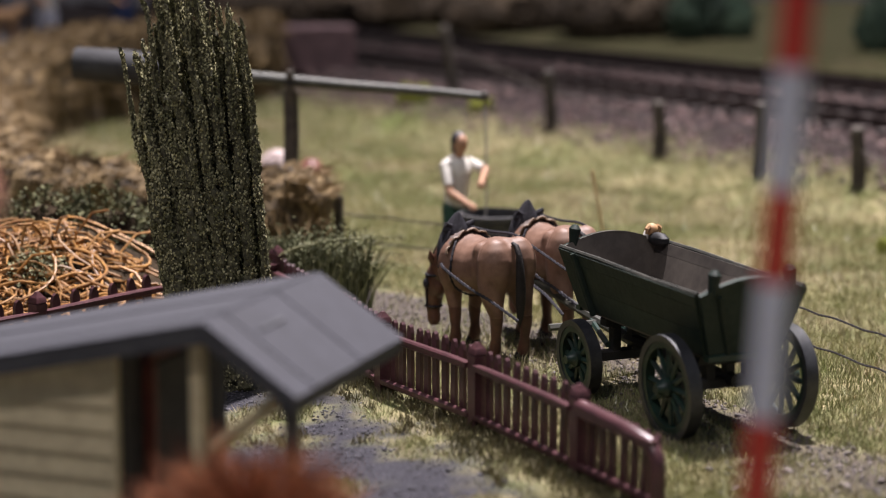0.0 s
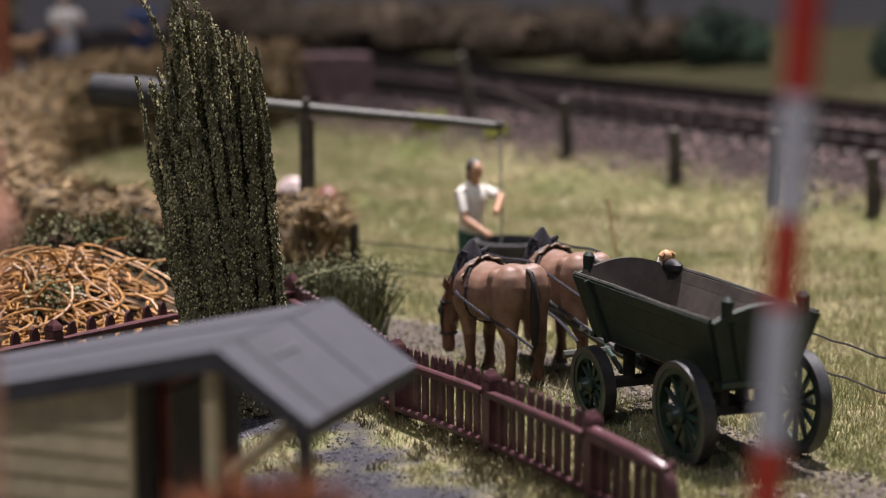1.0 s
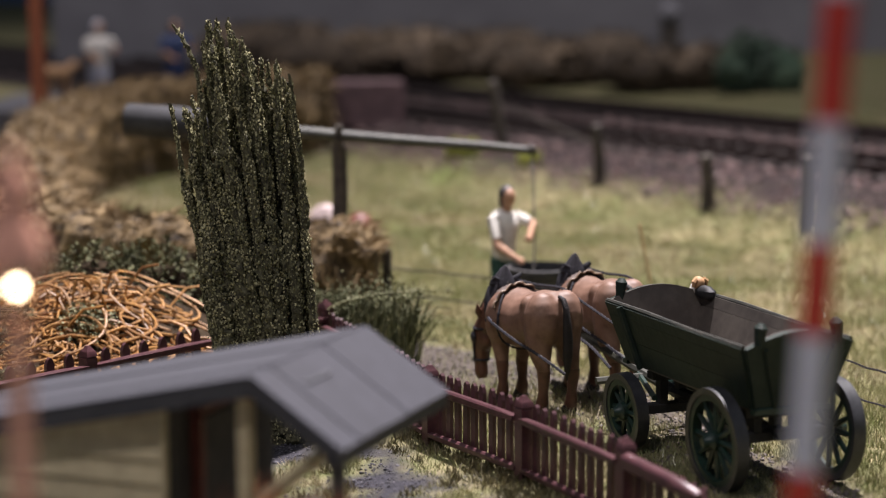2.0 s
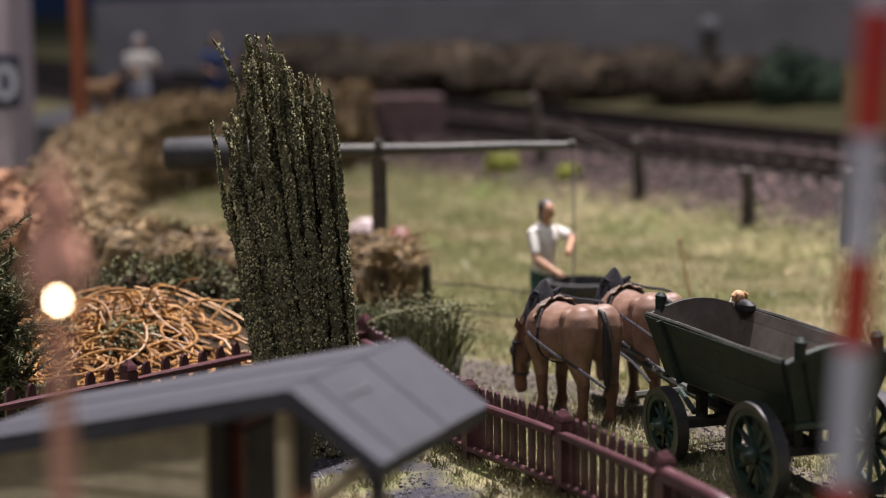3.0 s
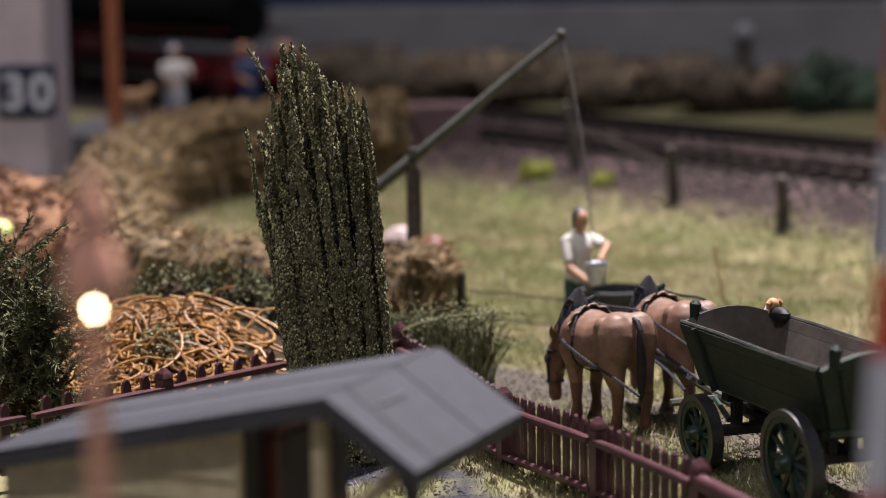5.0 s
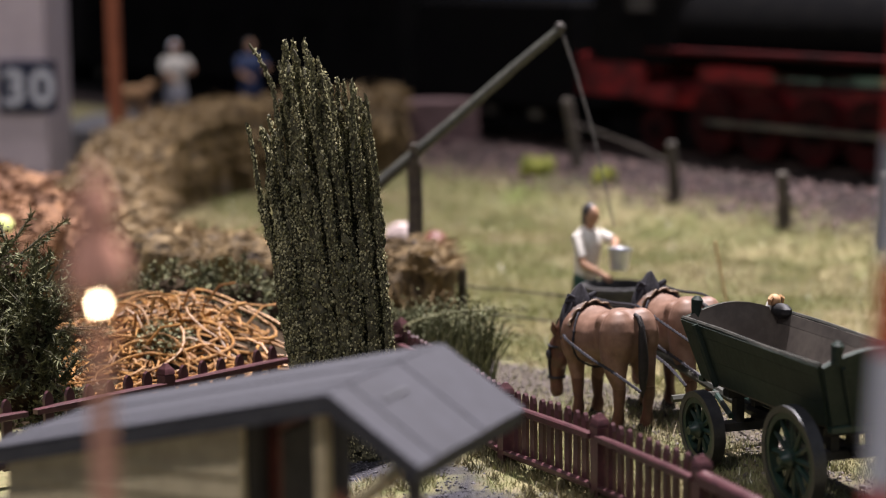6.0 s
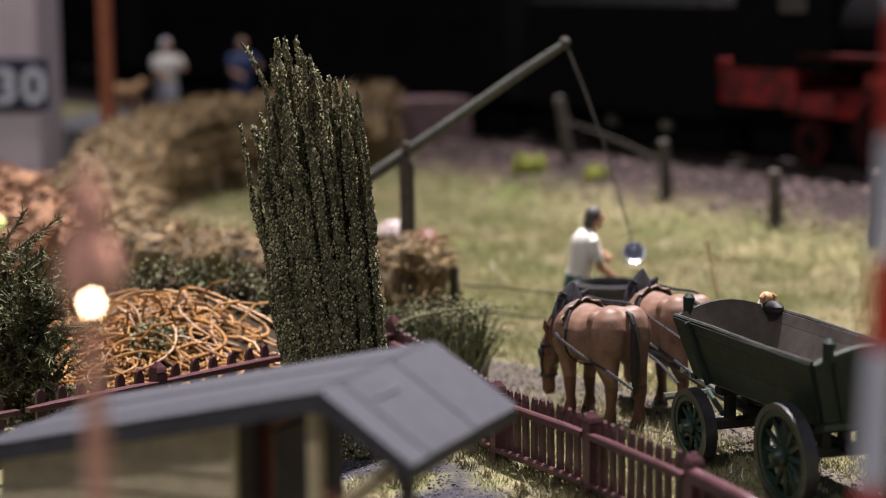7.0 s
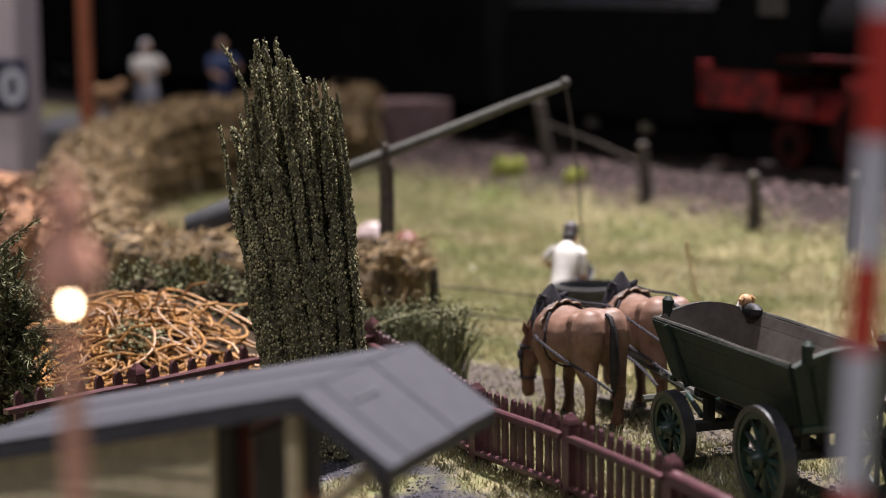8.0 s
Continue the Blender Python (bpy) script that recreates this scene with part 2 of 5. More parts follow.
        mid = p + d * 0.55 + Vector((rng.uniform(-1, 1), rng.uniform(-1, 1), 0)) * d.length * bend * 0.3
        self.add([p - s, p + s, mid + s * 0.8, mid - s * 0.8, p + d], [(0, 1, 2, 3), (3, 2, 4)])

    def leaf(self, p, r, rng):
        """A small flat flock clump."""
        p = Vector(p)
        a = Vector((rng.gauss(0, 1), rng.gauss(0, 1), rng.gauss(0, 1))).normalized() * r
        b = a.cross(Vector((rng.gauss(0, 1), rng.gauss(0, 1), rng.gauss(0, 1)))).normalized() * r * 0.7
        self.add([p + a, p + b, p - a, p - b], [(0, 1, 2, 3)])

    def crumb(self, p, r, rng):
        """A tiny four-sided grain."""
        a = rng.uniform(0, 6.283)
        c, d = r * math.cos(a), r * math.sin(a)
        k = rng.choice((-1, 1)) * r * rng.uniform(0.6, 1.2)
        x, y, z = p
        self.add([(x + c, y + d, z + k), (x - c, y - d, z + k), (x - d, y + c, z - k), (x + d, y - c, z - k)], [(0, 1, 2), (0, 3, 1), (1, 3, 2), (2, 3, 0)])


def cord(pts, r, n=5, twist=True):
    """A knotted cord: a smooth line through pts, thick and thin by turns."""
    pts = [Vector(p) for p in pts]
    line = []
    for i in range(len(pts) - 1):
        p0, p1, p2, p3 = pts[max(0, i - 1)], pts[i], pts[i + 1], pts[min(len(pts) - 1, i + 2)]
        k = max(4, int((p2 - p1).length / 0.28))
        for j in range(k):
            t = j / k
            line.append(0.5 * (2 * p1 + (p2 - p0) * t + (2 * p0 - 5 * p1 + 4 * p2 - p3) * t * t + (3 * p1 - p0 - 3 * p2 + p3) * t ** 3))
    line.append(pts[-1])
    sh = Shape()
    sh.tube(line, [r * (1.25 if twist and i % 3 == 0 else 0.8) for i in range(len(line))], n)
    return sh


def part(name, sh, material, parent=None, label="", smooth=True, at=None):
    """Links a shape as one mesh object under a thing or a part."""
    me = bpy.data.meshes.new(name)
    me.from_pydata([(x * MM, y * MM, z * MM) for x, y, z in sh.v], [], sh.f)
    for m in material if isinstance(material, (list, tuple)) else [material]:
        me.materials.append(m)
    me.polygons.foreach_set("material_index", sh.m)
    me.update()
    if smooth:
        me.polygons.foreach_set("use_smooth", [True] * len(me.polygons))
        me.set_sharp_from_angle(angle=radians(38))
    ob = new(name, me)
    ob.parent = parent
    if at is not None:
        ob.matrix_basis = at
    if label:
        ob["label"] = label
    return ob


def thing(name, label, category, at=None, group="", kind=""):
    """An Empty at the base of a thing that parents its parts."""
    ob = new(name)
    ob.empty_display_size = 0.005
    if at is not None:
        ob.matrix_basis = at
    return tagged(ob, label, category, group, kind)


def mm(x, y, z=0.0, rz=0.0):
    return pose(x * MM, y * MM, z * MM, 0, 0, rz)


# ---------------------------------------------------------------- the lie of the land
TRACK_P, TRACK_D, TRACK_N = Vector((-24, 618)), Vector((0.596, -0.803)), Vector((0.803, 0.596))
WAGON_AT = Vector((33.0, 234.0))


def smooth(a, b, x):
    t = min(1, max(0, (x - a) / (b - a)))
    return t * t * (3 - 2 * t)


def track_side(x, y):
    return (Vector((x, y)) - TRACK_P).dot(TRACK_N)


def land(x, y):
    s = track_side(x, y)
    z = 10 * smooth(-62, -20, s) + 3 * smooth(84, 130, s)
    z += 0.5 * noise.noise(Vector((x, y, 0)) * 0.06) + 0.25 * noise.noise(Vector((x, y, 5)) * 0.3)
    if -20 < s < 76:
        z = 10 + 0.15 * noise.noise(Vector((x, y, 0)) * 0.5)
    return z if y < 640 or s > -20 else max(z, 10 * smooth(640, 700, y))


def road_side(x, y):
    """Distance across the farm track on which the wagon stands; it bends away past the horses."""
    k = smooth(250, 360, y)
    ax = Vector((-0.364 - 0.3 * k, 0.931))
    return (Vector((x, y)) - WAGON_AT).dot(Vector((ax.y, -ax.x)).normalized())


FENCE_RIGHT = [(-24, 296), (-15.8, 275.5), (-7.5, 255), (4.0, 236.5), (14.6, 216.5), (22.1, 203.0)]
FENCE_LEFT = [(-24, 296), (-38, 279), (-52, 262), (-66, 245), (-80, 228)]


def fence_side(x, y):
    """Positive on the yard's side of the fence."""
    if x < -24:
        return (296 - y) + (x + 24) * 1.2
    d = Vector((21.2 + 24, 204.5 - 296)).normalized()
    return (Vector((x, y)) - Vector((-24, 296))).dot(Vector((d.y, -d.x)))


def cover(x, y):
    """What covers the ground: dirt of the farm track, asphalt of the yard, gravel of the railway."""
    r = abs(road_side(x, y) + 1.5)
    n1 = noise.noise(Vector((x, y, 3)) * 0.09) + 0.6 * noise.noise(Vector((x, y, 9)) * 0.3)
    dirt = smooth(13, 8, r + 4 * n1) * (0.4 + 0.5 * max(smooth(1.5, 5, r + 3 * n1), smooth(285, 300, y)))
    if y < 288:
        dirt *= 1 - 0.65 * smooth(-2, -7, road_side(x, y))
    n2 = noise.noise(Vector((x, y, 21)) * 0.11) + 0.5 * noise.noise(Vector((x, y, 17)) * 0.33)
    yard = smooth(4, 11, fence_side(x, y) + 5 * n1) * (1 - 0.9 * smooth(0.06, 0.34, n2)) if y < 300 else 0.0
    if fence_side(x, y) > 0:
        dirt = 0
    ts = track_side(x, y)
    bed = smooth(-46, -32, ts + 4 * n1) * smooth(90, 78, ts + 4 * n1)
    far = smooth(78, 90, ts + 4 * n1)
    bare = smooth(1.15, 0.55, math.hypot((x - 26) / 27, (y - 350 - 0.2 * (12 - x)) / 13) + 0.35 * n1) * 0.9
    return dirt, yard, bed, far, bare


def make_ground():
    xs = sorted(set([-1600, -1000, -600, -400, -320] + list(range(-260, 261, 4)) + [320, 400, 600, 1000, 1600]))
    ys = sorted(set([-300, -100, 0, 40] + list(range(60, 420, 3)) + list(range(420, 960, 6)) + [1000, 1100, 1300, 1600, 2000, 2620]))
    nx = len(xs)
    sh = Shape()
    sh.v = [(x, y, land(x, y)) for y in ys for x in xs]
    sh.f = [(j * nx + i, j * nx + i + 1, (j + 1) * nx + i + 1, (j + 1) * nx + i) for j in range(len(ys) - 1) for i in range(nx - 1)]
    sh.m = [0] * len(sh.f)
    m = bpy.data.materials.new("layout_ground")
    m.use_nodes = True
    nt = m.node_tree
    bs = nt.nodes["Principled BSDF"]
    bs.inputs["Roughness"].default_value = 0.95
    bs.inputs["Specular IOR Level"].default_value = 0.12
    tc = nt.nodes.new("ShaderNodeTexCoord")

    def tex(scale, detail=5):
        n = nt.nodes.new("ShaderNodeTexNoise")
        n.inputs["Scale"].default_value = scale
        n.inputs["Detail"].default_value = detail
        n.inputs["Roughness"].default_value = 0.7
        nt.links.new(tc.outputs["Object"], n.inputs["Vector"])
        return n.outputs["Fac"]

    def ramp(fac, lo, hi):
        r = nt.nodes.new("ShaderNodeMapRange")
        r.inputs["From Min"].default_value, r.inputs["From Max"].default_value = lo, hi
        nt.links.new(fac, r.inputs["Value"])
        return r.outputs[0]

    def blend(fac, a, b):
        x = nt.nodes.new("ShaderNodeMix")
        x.data_type = "RGBA"
        nt.links.new(fac, x.inputs[0])
        for k, c in ((6, a), (7, b)):
            if isinstance(c, tuple):
                x.inputs[k].default_value = (*c, 1)
            else:
                nt.links.new(c, x.inputs[k])
        return x.outputs[2]

    fine, mid, big = tex(1500), tex(260), tex(45)
    grass = blend(ramp(mid, 0.35, 0.65), (0.115, 0.122, 0.053), (0.208, 0.178, 0.096))
    grass = blend(ramp(big, 0.5, 0.66), grass, (0.27, 0.225, 0.125))
    grass = blend(ramp(tex(30), 0.56, 0.7), grass, (0.1, 0.135, 0.035))
    dirt = blend(ramp(fine, 0.35, 0.65), (0.036, 0.028, 0.027), (0.085, 0.069, 0.064))
    yard = blend(ramp(fine, 0.3, 0.7), (0.016, 0.015, 0.019), (0.052, 0.05, 0.058))
    bed = blend(ramp(mid, 0.35, 0.65), (0.016, 0.012, 0.012), (0.034, 0.024, 0.023))
    col = grass
    for nm, c in (("dirt", dirt), ("yard", yard), ("bed", bed), ("far", blend(ramp(mid, 0.35, 0.65), (0.075, 0.08, 0.035), (0.12, 0.1, 0.055))), ("bare", blend(ramp(fine, 0.3, 0.7), (0.3, 0.235, 0.15), (0.42, 0.34, 0.23)))):
        at = nt.nodes.new("ShaderNodeAttribute")
        at.attribute_name = nm
        col = blend(at.outputs["Fac"], col, c)
    nt.links.new(col, bs.inputs["Base Color"])
    bp = nt.nodes.new("ShaderNodeBump")
    bp.inputs["Strength"].default_value = 0.7
    bp.inputs["Distance"].default_value = 0.0006
    nt.links.new(fine, bp.inputs["Height"])
    nt.links.new(bp.outputs[0], bs.inputs["Normal"])
    ob = part("ground", sh, m)
    masks = [cover(x, y) for x, y, z in sh.v]
    for k, nm in enumerate(("dirt", "yard", "bed", "far", "bare")):
        a = ob.data.attributes.new(nm, "FLOAT", "POINT")
        a.data.foreach_set("value", [q[k] for q in masks])
    tagged(ob, "model meadow, dirt track and grey yard on the layout", "ground", kind="structure")


def make_grass():
    """Static grass on the meadow, at the verges and in tufts in the yard."""
    rng = random.Random(4)
    for name, label, material, count, share in (("grass", "short yellow-green static grass on the meadow", M_BLADE, 210000, 0.0), ("dry_grass", "pale dry static grass in patches", M_BLADE_TAN, 100000, 0.05)):
        sh = Shape()
        v, f = sh.v, sh.f
        while len(f) < count:
            y = 190 + 420 * rng.random() ** 1.5
            x = rng.uniform(-0.26, 0.24) * y
            d, yd, b, far, bare = cover(x, y)
            patch = noise.noise(Vector((x, y, 2)) * 0.05) + share
            if 0 < fence_side(x, y) < 9 and y < 300 and rng.random() < 0.75:
                continue
            if rng.random() < max(d, min(1, yd * 1.1), b, bare * 0.8) or (name == "dry_grass") != (patch > 0.05) and rng.random() < 0.75:
                continue
            z = land(x, y)
            k = 0.62 if y < 260 else 0.9
            h = rng.uniform(0.7, 1.9) * k
            w = rng.uniform(0.04, 0.085) * (1 + max(0, y - 300) / 260)
            a = rng.uniform(0, 6.283)
            lx, ly = rng.gauss(0, 0.45) * h, rng.gauss(0, 0.45) * h
            n0 = len(v)
            v += [(x - math.cos(a) * w, y - math.sin(a) * w, z - 0.1), (x + math.cos(a) * w, y + math.sin(a) * w, z - 0.1), (x + lx, y + ly, z + h)]
            f.append((n0, n0 + 1, n0 + 2))
        sh.m = [0] * len(f)
        tagged(part(name, sh, material, smooth=False), label, "grass", kind="stuff")


def make_fence_moss():
    """Dull brown-green moss at the fence foot and in the yard; its dark tone also paints the verge's shade."""
    rng = random.Random(23)
    sh = Shape()
    a, b = Vector(FENCE_RIGHT[0]), Vector(FENCE_RIGHT[-1])
    side = Vector(((b - a).y, -(b - a).x)).normalized()
    for i in range(420):
        if i < 330:
            p = a.lerp(b, rng.random()) + side * abs(rng.gauss(0.5, 3.2))
        else:
            p = Vector((rng.uniform(-26, 16), rng.uniform(172, 262)))
            if cover(p.x, p.y)[1] > 0.8 or fence_side(p.x, p.y) < 0:
                continue
        r = rng.uniform(0.5, 1.5)
        for j in range(34):
            q = p + Vector((rng.gauss(0, r * 0.6), rng.gauss(0, r * 0.6)))
            sh.blade((q.x, q.y, land(q.x, q.y) - 0.1), Vector((rng.gauss(0, 0.45), rng.gauss(0, 0.45), rng.uniform(0.4, 1.6))), rng.uniform(0.05, 0.1), rng)
    tagged(part("moss_tufts", sh, M_MOSS, smooth=False), "dull brown-green moss tufts at the fence foot", "moss", kind="stuff")


def make_road_stones():
    rng = random.Random(15)
    for name, label, count, colours in (("gravel", "fine grey-brown gravel on the dirt track", 2600, ((0.15, 0.125, 0.115), (0.06, 0.05, 0.046))), ("yard_grit", "dark lilac-grey grit on the yard", 5200, ((0.075, 0.07, 0.08), (0.025, 0.023, 0.028)))):
        sh = Shape()
        n = 0
        while n < count:
            if name == "gravel":
                y = rng.uniform(195, 330)
                x = WAGON_AT.x + (y - WAGON_AT.y) * -0.39 + rng.gauss(0, 9)
                d = cover(x, y)[0] + 0.04
            else:
                x, y = rng.uniform(-30, 22), rng.uniform(168, 275)
                d = cover(x, y)[1]
            if rng.random() > d:
                continue
            r = rng.uniform(0.12, 0.34) * (1.0 if name == "gravel" else 0.6) * (2.0 if rng.random() < 0.04 else 1.0)
            sh.ball((x, y, land(x, y) + r * 0.25), (r, r * rng.uniform(0.7, 1), r * 0.6), 5, 0.3, n)
            n += 1
        tagged(part(name, sh, mat(name + "_stones", *colours, 600, 0.75, spread=0.6, by="island"), smooth=False), label, "gravel", kind="stuff")


# ---------------------------------------------------------------- picket fence
def make_fence(name, line, label, near, round_end=False, lift=0.0, spacing=2.05, half=0.5, bare=()):
    root = thing(name, label, "fence", at=mm(0, 0, lift))
    picket = Shape()
    picket.slab([(-half, 0, 0.7), (half, 0, 0.7), (half, 0, 8.6), (half * 0.6, 0, 9.3), (0, 0, 9.6), (-half * 0.6, 0, 9.3), (-half, 0, 8.6)], 0.5, (0, 1, 0))
    first = None
    post = Shape()
    post.box((0, 0, 3.7), (1.7, 1.7, 10.2), chamfer=0.15)
    post.box((0, 0, 9.2), (1.75, 1.75, 1.0), top=0.85, chamfer=0.2)
    post.box((0, 0, 9.95), (1.2, 1.2, 0.6), top=0.35)
    post_ob = None
    rng = random.Random(len(line))
    for i, (x, y) in enumerate(line):
        last = round_end and i + 2 == len(line)
        if round_end and i + 1 == len(line):
            break
        m = mm(x, y, land(x, y), math.degrees(math.atan2(line[min(i + 1, len(line) - 1)][1] - line[max(0, i - 1)][1], line[min(i + 1, len(line) - 1)][0] - line[max(0, i - 1)][0])))
        if i in bare:
            pass
        elif post_ob is None:
            post_ob = part("post", post, M_MAROON, root, at=m)
        else:
            o = new("post", post_ob.data)
            o.parent, o.matrix_basis = root, m
        if i + 1 == len(line):
            break
        x2, y2 = line[i + 1]
        length = math.hypot(x2 - x, y2 - y)
        ang = math.degrees(math.atan2(y2 - y, x2 - x))
        zg, zg2 = land(x, y), land(x2, y2)
        tilt = math.degrees(math.atan2(zg2 - zg, length))
        base = mm(x, y, zg, ang) @ pose(0, 0, 0, 0, -tilt, 0)
        for z, h, d in ((7.5, 1.0, 1.0), (1.5, 0.9, 0.8)):
            rail = Shape()
            rail.box((length / 2, near * (0.2 + d / 2), z), (length - 1.5, d, h), chamfer=0.2)
            part("rail", rail, M_MAROON, root, at=base)
        if last:
            sh = Shape()
            sh.tube([(0.5, near * 0.4, 8.0), (length * 0.6, near * 0.4, 7.7), (length - 1.6, near * 0.4, 7.2), (length - 0.6, near * 0.4, 6.1), (length - 0.3, near * 0.4, 5.0), (length - 0.3, near * 0.4, -0.4)], 0.85, 10)
            part("end_rail", sh, M_MAROON, root, "rounded end of the rail", at=base)
        n = round(length / spacing)
        for j in range(1, n):
            m = base @ mm(length * j / n + rng.uniform(-0.1, 0.1), 0.25 - 0.5 * (near > 0), rng.uniform(-0.15, 0.12) - 1.4 * last) @ pose(0, 0, 0, 0, rng.uniform(-1.5, 1.5), 0)
            if first is None:
                first = part("picket", picket, M_MAROON, root, smooth=False, at=m)
            else:
                o = new("picket", first.data)
                o.parent, o.matrix_basis = root, m
    return root


# ---------------------------------------------------------------- hut with a porch
HUT_AT = mm(-20.0, 169.4, -6.3, -19.9) @ Matrix.Scale(1.1, 4)


def make_hut():
    """Local x: along the gable to the right; y: along the ridge, away; origin on the ground under the near ridge end."""
    root = thing("hut", "small beige clapboard hut with grey felt roof and open porch", "hut", at=HUT_AT)
    ridge, eave, left_end, left_eave, right_end, deep = 30.0, 24.8, -33.0, 22.7, 7.5, 22.4
    roof = part("roof", hut_roof_core(ridge, eave, left_end, left_eave, right_end, deep), M_FASCIA, root, "dark roof deck and fascia", smooth=False)
    # felt strips run down the slopes, each with its own lap
    rng = random.Random(2)
    for side, (x1, z1) in (("r", (right_end, eave)), ("l", (left_end, left_eave))):
        nrm = Vector((-(z1 - ridge), 0, x1)).normalized()
        if nrm.z < 0:
            nrm = -nrm
        cuts = [0, 3.6, 8.6, 13.2, 18.4, deep] if side == "r" else [0, 4.6, 9.2, 13.8, 18.2, deep]
        for i in range(5):
            sh = Shape()
            lift = nrm * (0.05 + 0.09 * (i % 2))
            a, b = cuts[i] + 0.04, cuts[i + 1] - 0.03
            p = [Vector((0, a, ridge)), Vector((0, b, ridge)), Vector((x1 * 1.012, b, z1)), Vector((x1 * 1.012, a, z1))]
            sh.slab([q + lift for q in p], 0.14, nrm)
            part("felt_strip", sh, M_ROOF, roof, smooth=False)
        if side == "r":
            sh = Shape()
            p = [Vector((2.0, 5.0, 0)), Vector((2.0, 9.6, 0)), Vector((2.3, 9.6, 0)), Vector((2.3, 5.0, 0))]
            for q in p:
                q.z = ridge + (z1 - ridge) * q.x / x1
            sh.slab([q + nrm * 0.3 for q in p], 0.14, nrm)
            part("felt_seam", sh, M_FASCIA, roof, smooth=False)
    # walls of the closed half
    core = Shape()
    wl, wr, y0, y1 = -31.0, -8.7, 1.6, 20.6

    def under(x):
        return ridge + (left_eave - ridge) * x / left_end - 0.9
    core.slab([(wl, y0 + 0.5, 0), (wr - 0.4, y0 + 0.5, 0), (wr - 0.4, y0 + 0.5, under(wr)), (wl, y0 + 0.5, under(wl))], y1 - y0 - 0.5, (0, 1, 0))
    wall = part("wall", core, M_HUTDARK, root, "board wall coloured dark for the porch shade", smooth=False)
    z = 0.4
    while z < under(wr):
        top = min(z + 2.05, under(wr))
        x0 = wl
        if top > under(wl):
            x0 = max(wl, left_end * (ridge - 0.9 - top) / (ridge - left_eave))
        sh = Shape()
        sh.slab([(x0, y0, z), (wr, y0, z), (wr, y0 + 0.45, top), (x0, y0 + 0.45, top)], 0.4, (0, 1, 0.2))
        part("clapboard", sh, M_BEIGE, wall, smooth=False)
        z += 2.0
    sh = Shape()
    sh.box((wr + 0.05, y0 + 0.35, under(wr) / 2), (0.4, 0.8, under(wr)), chamfer=0.1)
    part("corner_board", sh, M_BEIGE, wall)
    # side boards take the dark tone in place of the shade under the porch
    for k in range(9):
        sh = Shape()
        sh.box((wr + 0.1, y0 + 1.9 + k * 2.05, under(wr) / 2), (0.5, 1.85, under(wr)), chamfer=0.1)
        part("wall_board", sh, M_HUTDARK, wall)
    sh = Shape()
    sh.slab([(wl, y0 + 0.3, under(wl) - 2.4), (wr, y0 + 0.3, under(wl) - 2.4), (wr, y0 + 0.3, under(wr)), (wl, y0 + 0.3, under(wl))], 0.3, (0, 1, 0))
    part("gable_panel", sh, M_BEIGE, wall, smooth=False)
    # door in the porch side wall
    door = Shape()
    door.box((wr + 0.6, 10.5, 12.4), (0.6, 8, 24.8), chamfer=0.15)
    d = part("door", door, M_HUTDARK, root)
    for y in (6.1, 14.9):
        sh = Shape()
        sh.box((wr + 0.9, y, 12.6), (1.0, 0.7, 25.2), chamfer=0.12)
        part("door_frame", sh, M_REDWOOD, d)
    sh = Shape()
    sh.box((wr + 0.9, 10.5, 25.6), (1.0, 9.6, 0.8), chamfer=0.12)
    part("lintel", sh, M_REDWOOD, d)
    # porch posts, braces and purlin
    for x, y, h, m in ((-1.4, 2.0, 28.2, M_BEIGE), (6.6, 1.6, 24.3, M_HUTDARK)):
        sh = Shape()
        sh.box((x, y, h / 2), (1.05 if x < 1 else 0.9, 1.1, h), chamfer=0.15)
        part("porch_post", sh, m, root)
    for y in (2.2,):
        sh = Shape()
        sh.tube([(-0.6, y, 19.6), (5.6, y, 24.4)], 0.6, 4)
        part("brace", sh, M_BEIGE, root)
    sh = Shape()
    sh.box((6.6, 11, 23.9), (1.1, 21, 1.1), chamfer=0.1)
    part("purlin", sh, M_HUTDARK, root)
    # bench frame under the porch
    b = thing("wooden_bench", "small red-brown wooden bench in the porch", "bench", at=mm(-20.0, 169.4, 0, -19.9) @ mm(-5.0, 7.7, 0.0))
    for x in (-1.2, 1.2):
        for y in (-2.2, 2.2):
            sh = Shape()
            sh.box((x, y, 2.4 if x > 0 else 5), (0.6, 0.6, 4.8 if x > 0 else 10), chamfer=0.08)
            part("leg", sh, M_REDWOOD, b)
    sh = Shape()
    sh.box((0, 0, 5.1), (3.4, 5.4, 0.6), chamfer=0.12)
    part("seat", sh, M_REDWOOD, b)
    for z in (7.6, 9.4):
        sh = Shape()
        sh.box((-1.2, 0, z), (0.5, 5.2, 0.9), chamfer=0.1)
        part("backrest", sh, M_REDWOOD, b)


def hut_roof_core(ridge, eave, left_end, left_eave, right_end, deep):
    sh = Shape()
    sh.slab([(left_end, 0, left_eave), (0, 0, ridge), (right_end, 0, eave), (right_end, 0, eave - 1.1), (0, 0, ridge - 1.5), (left_end, 0, left_eave - 1.3)], deep, (0, 1, 0))
    return sh


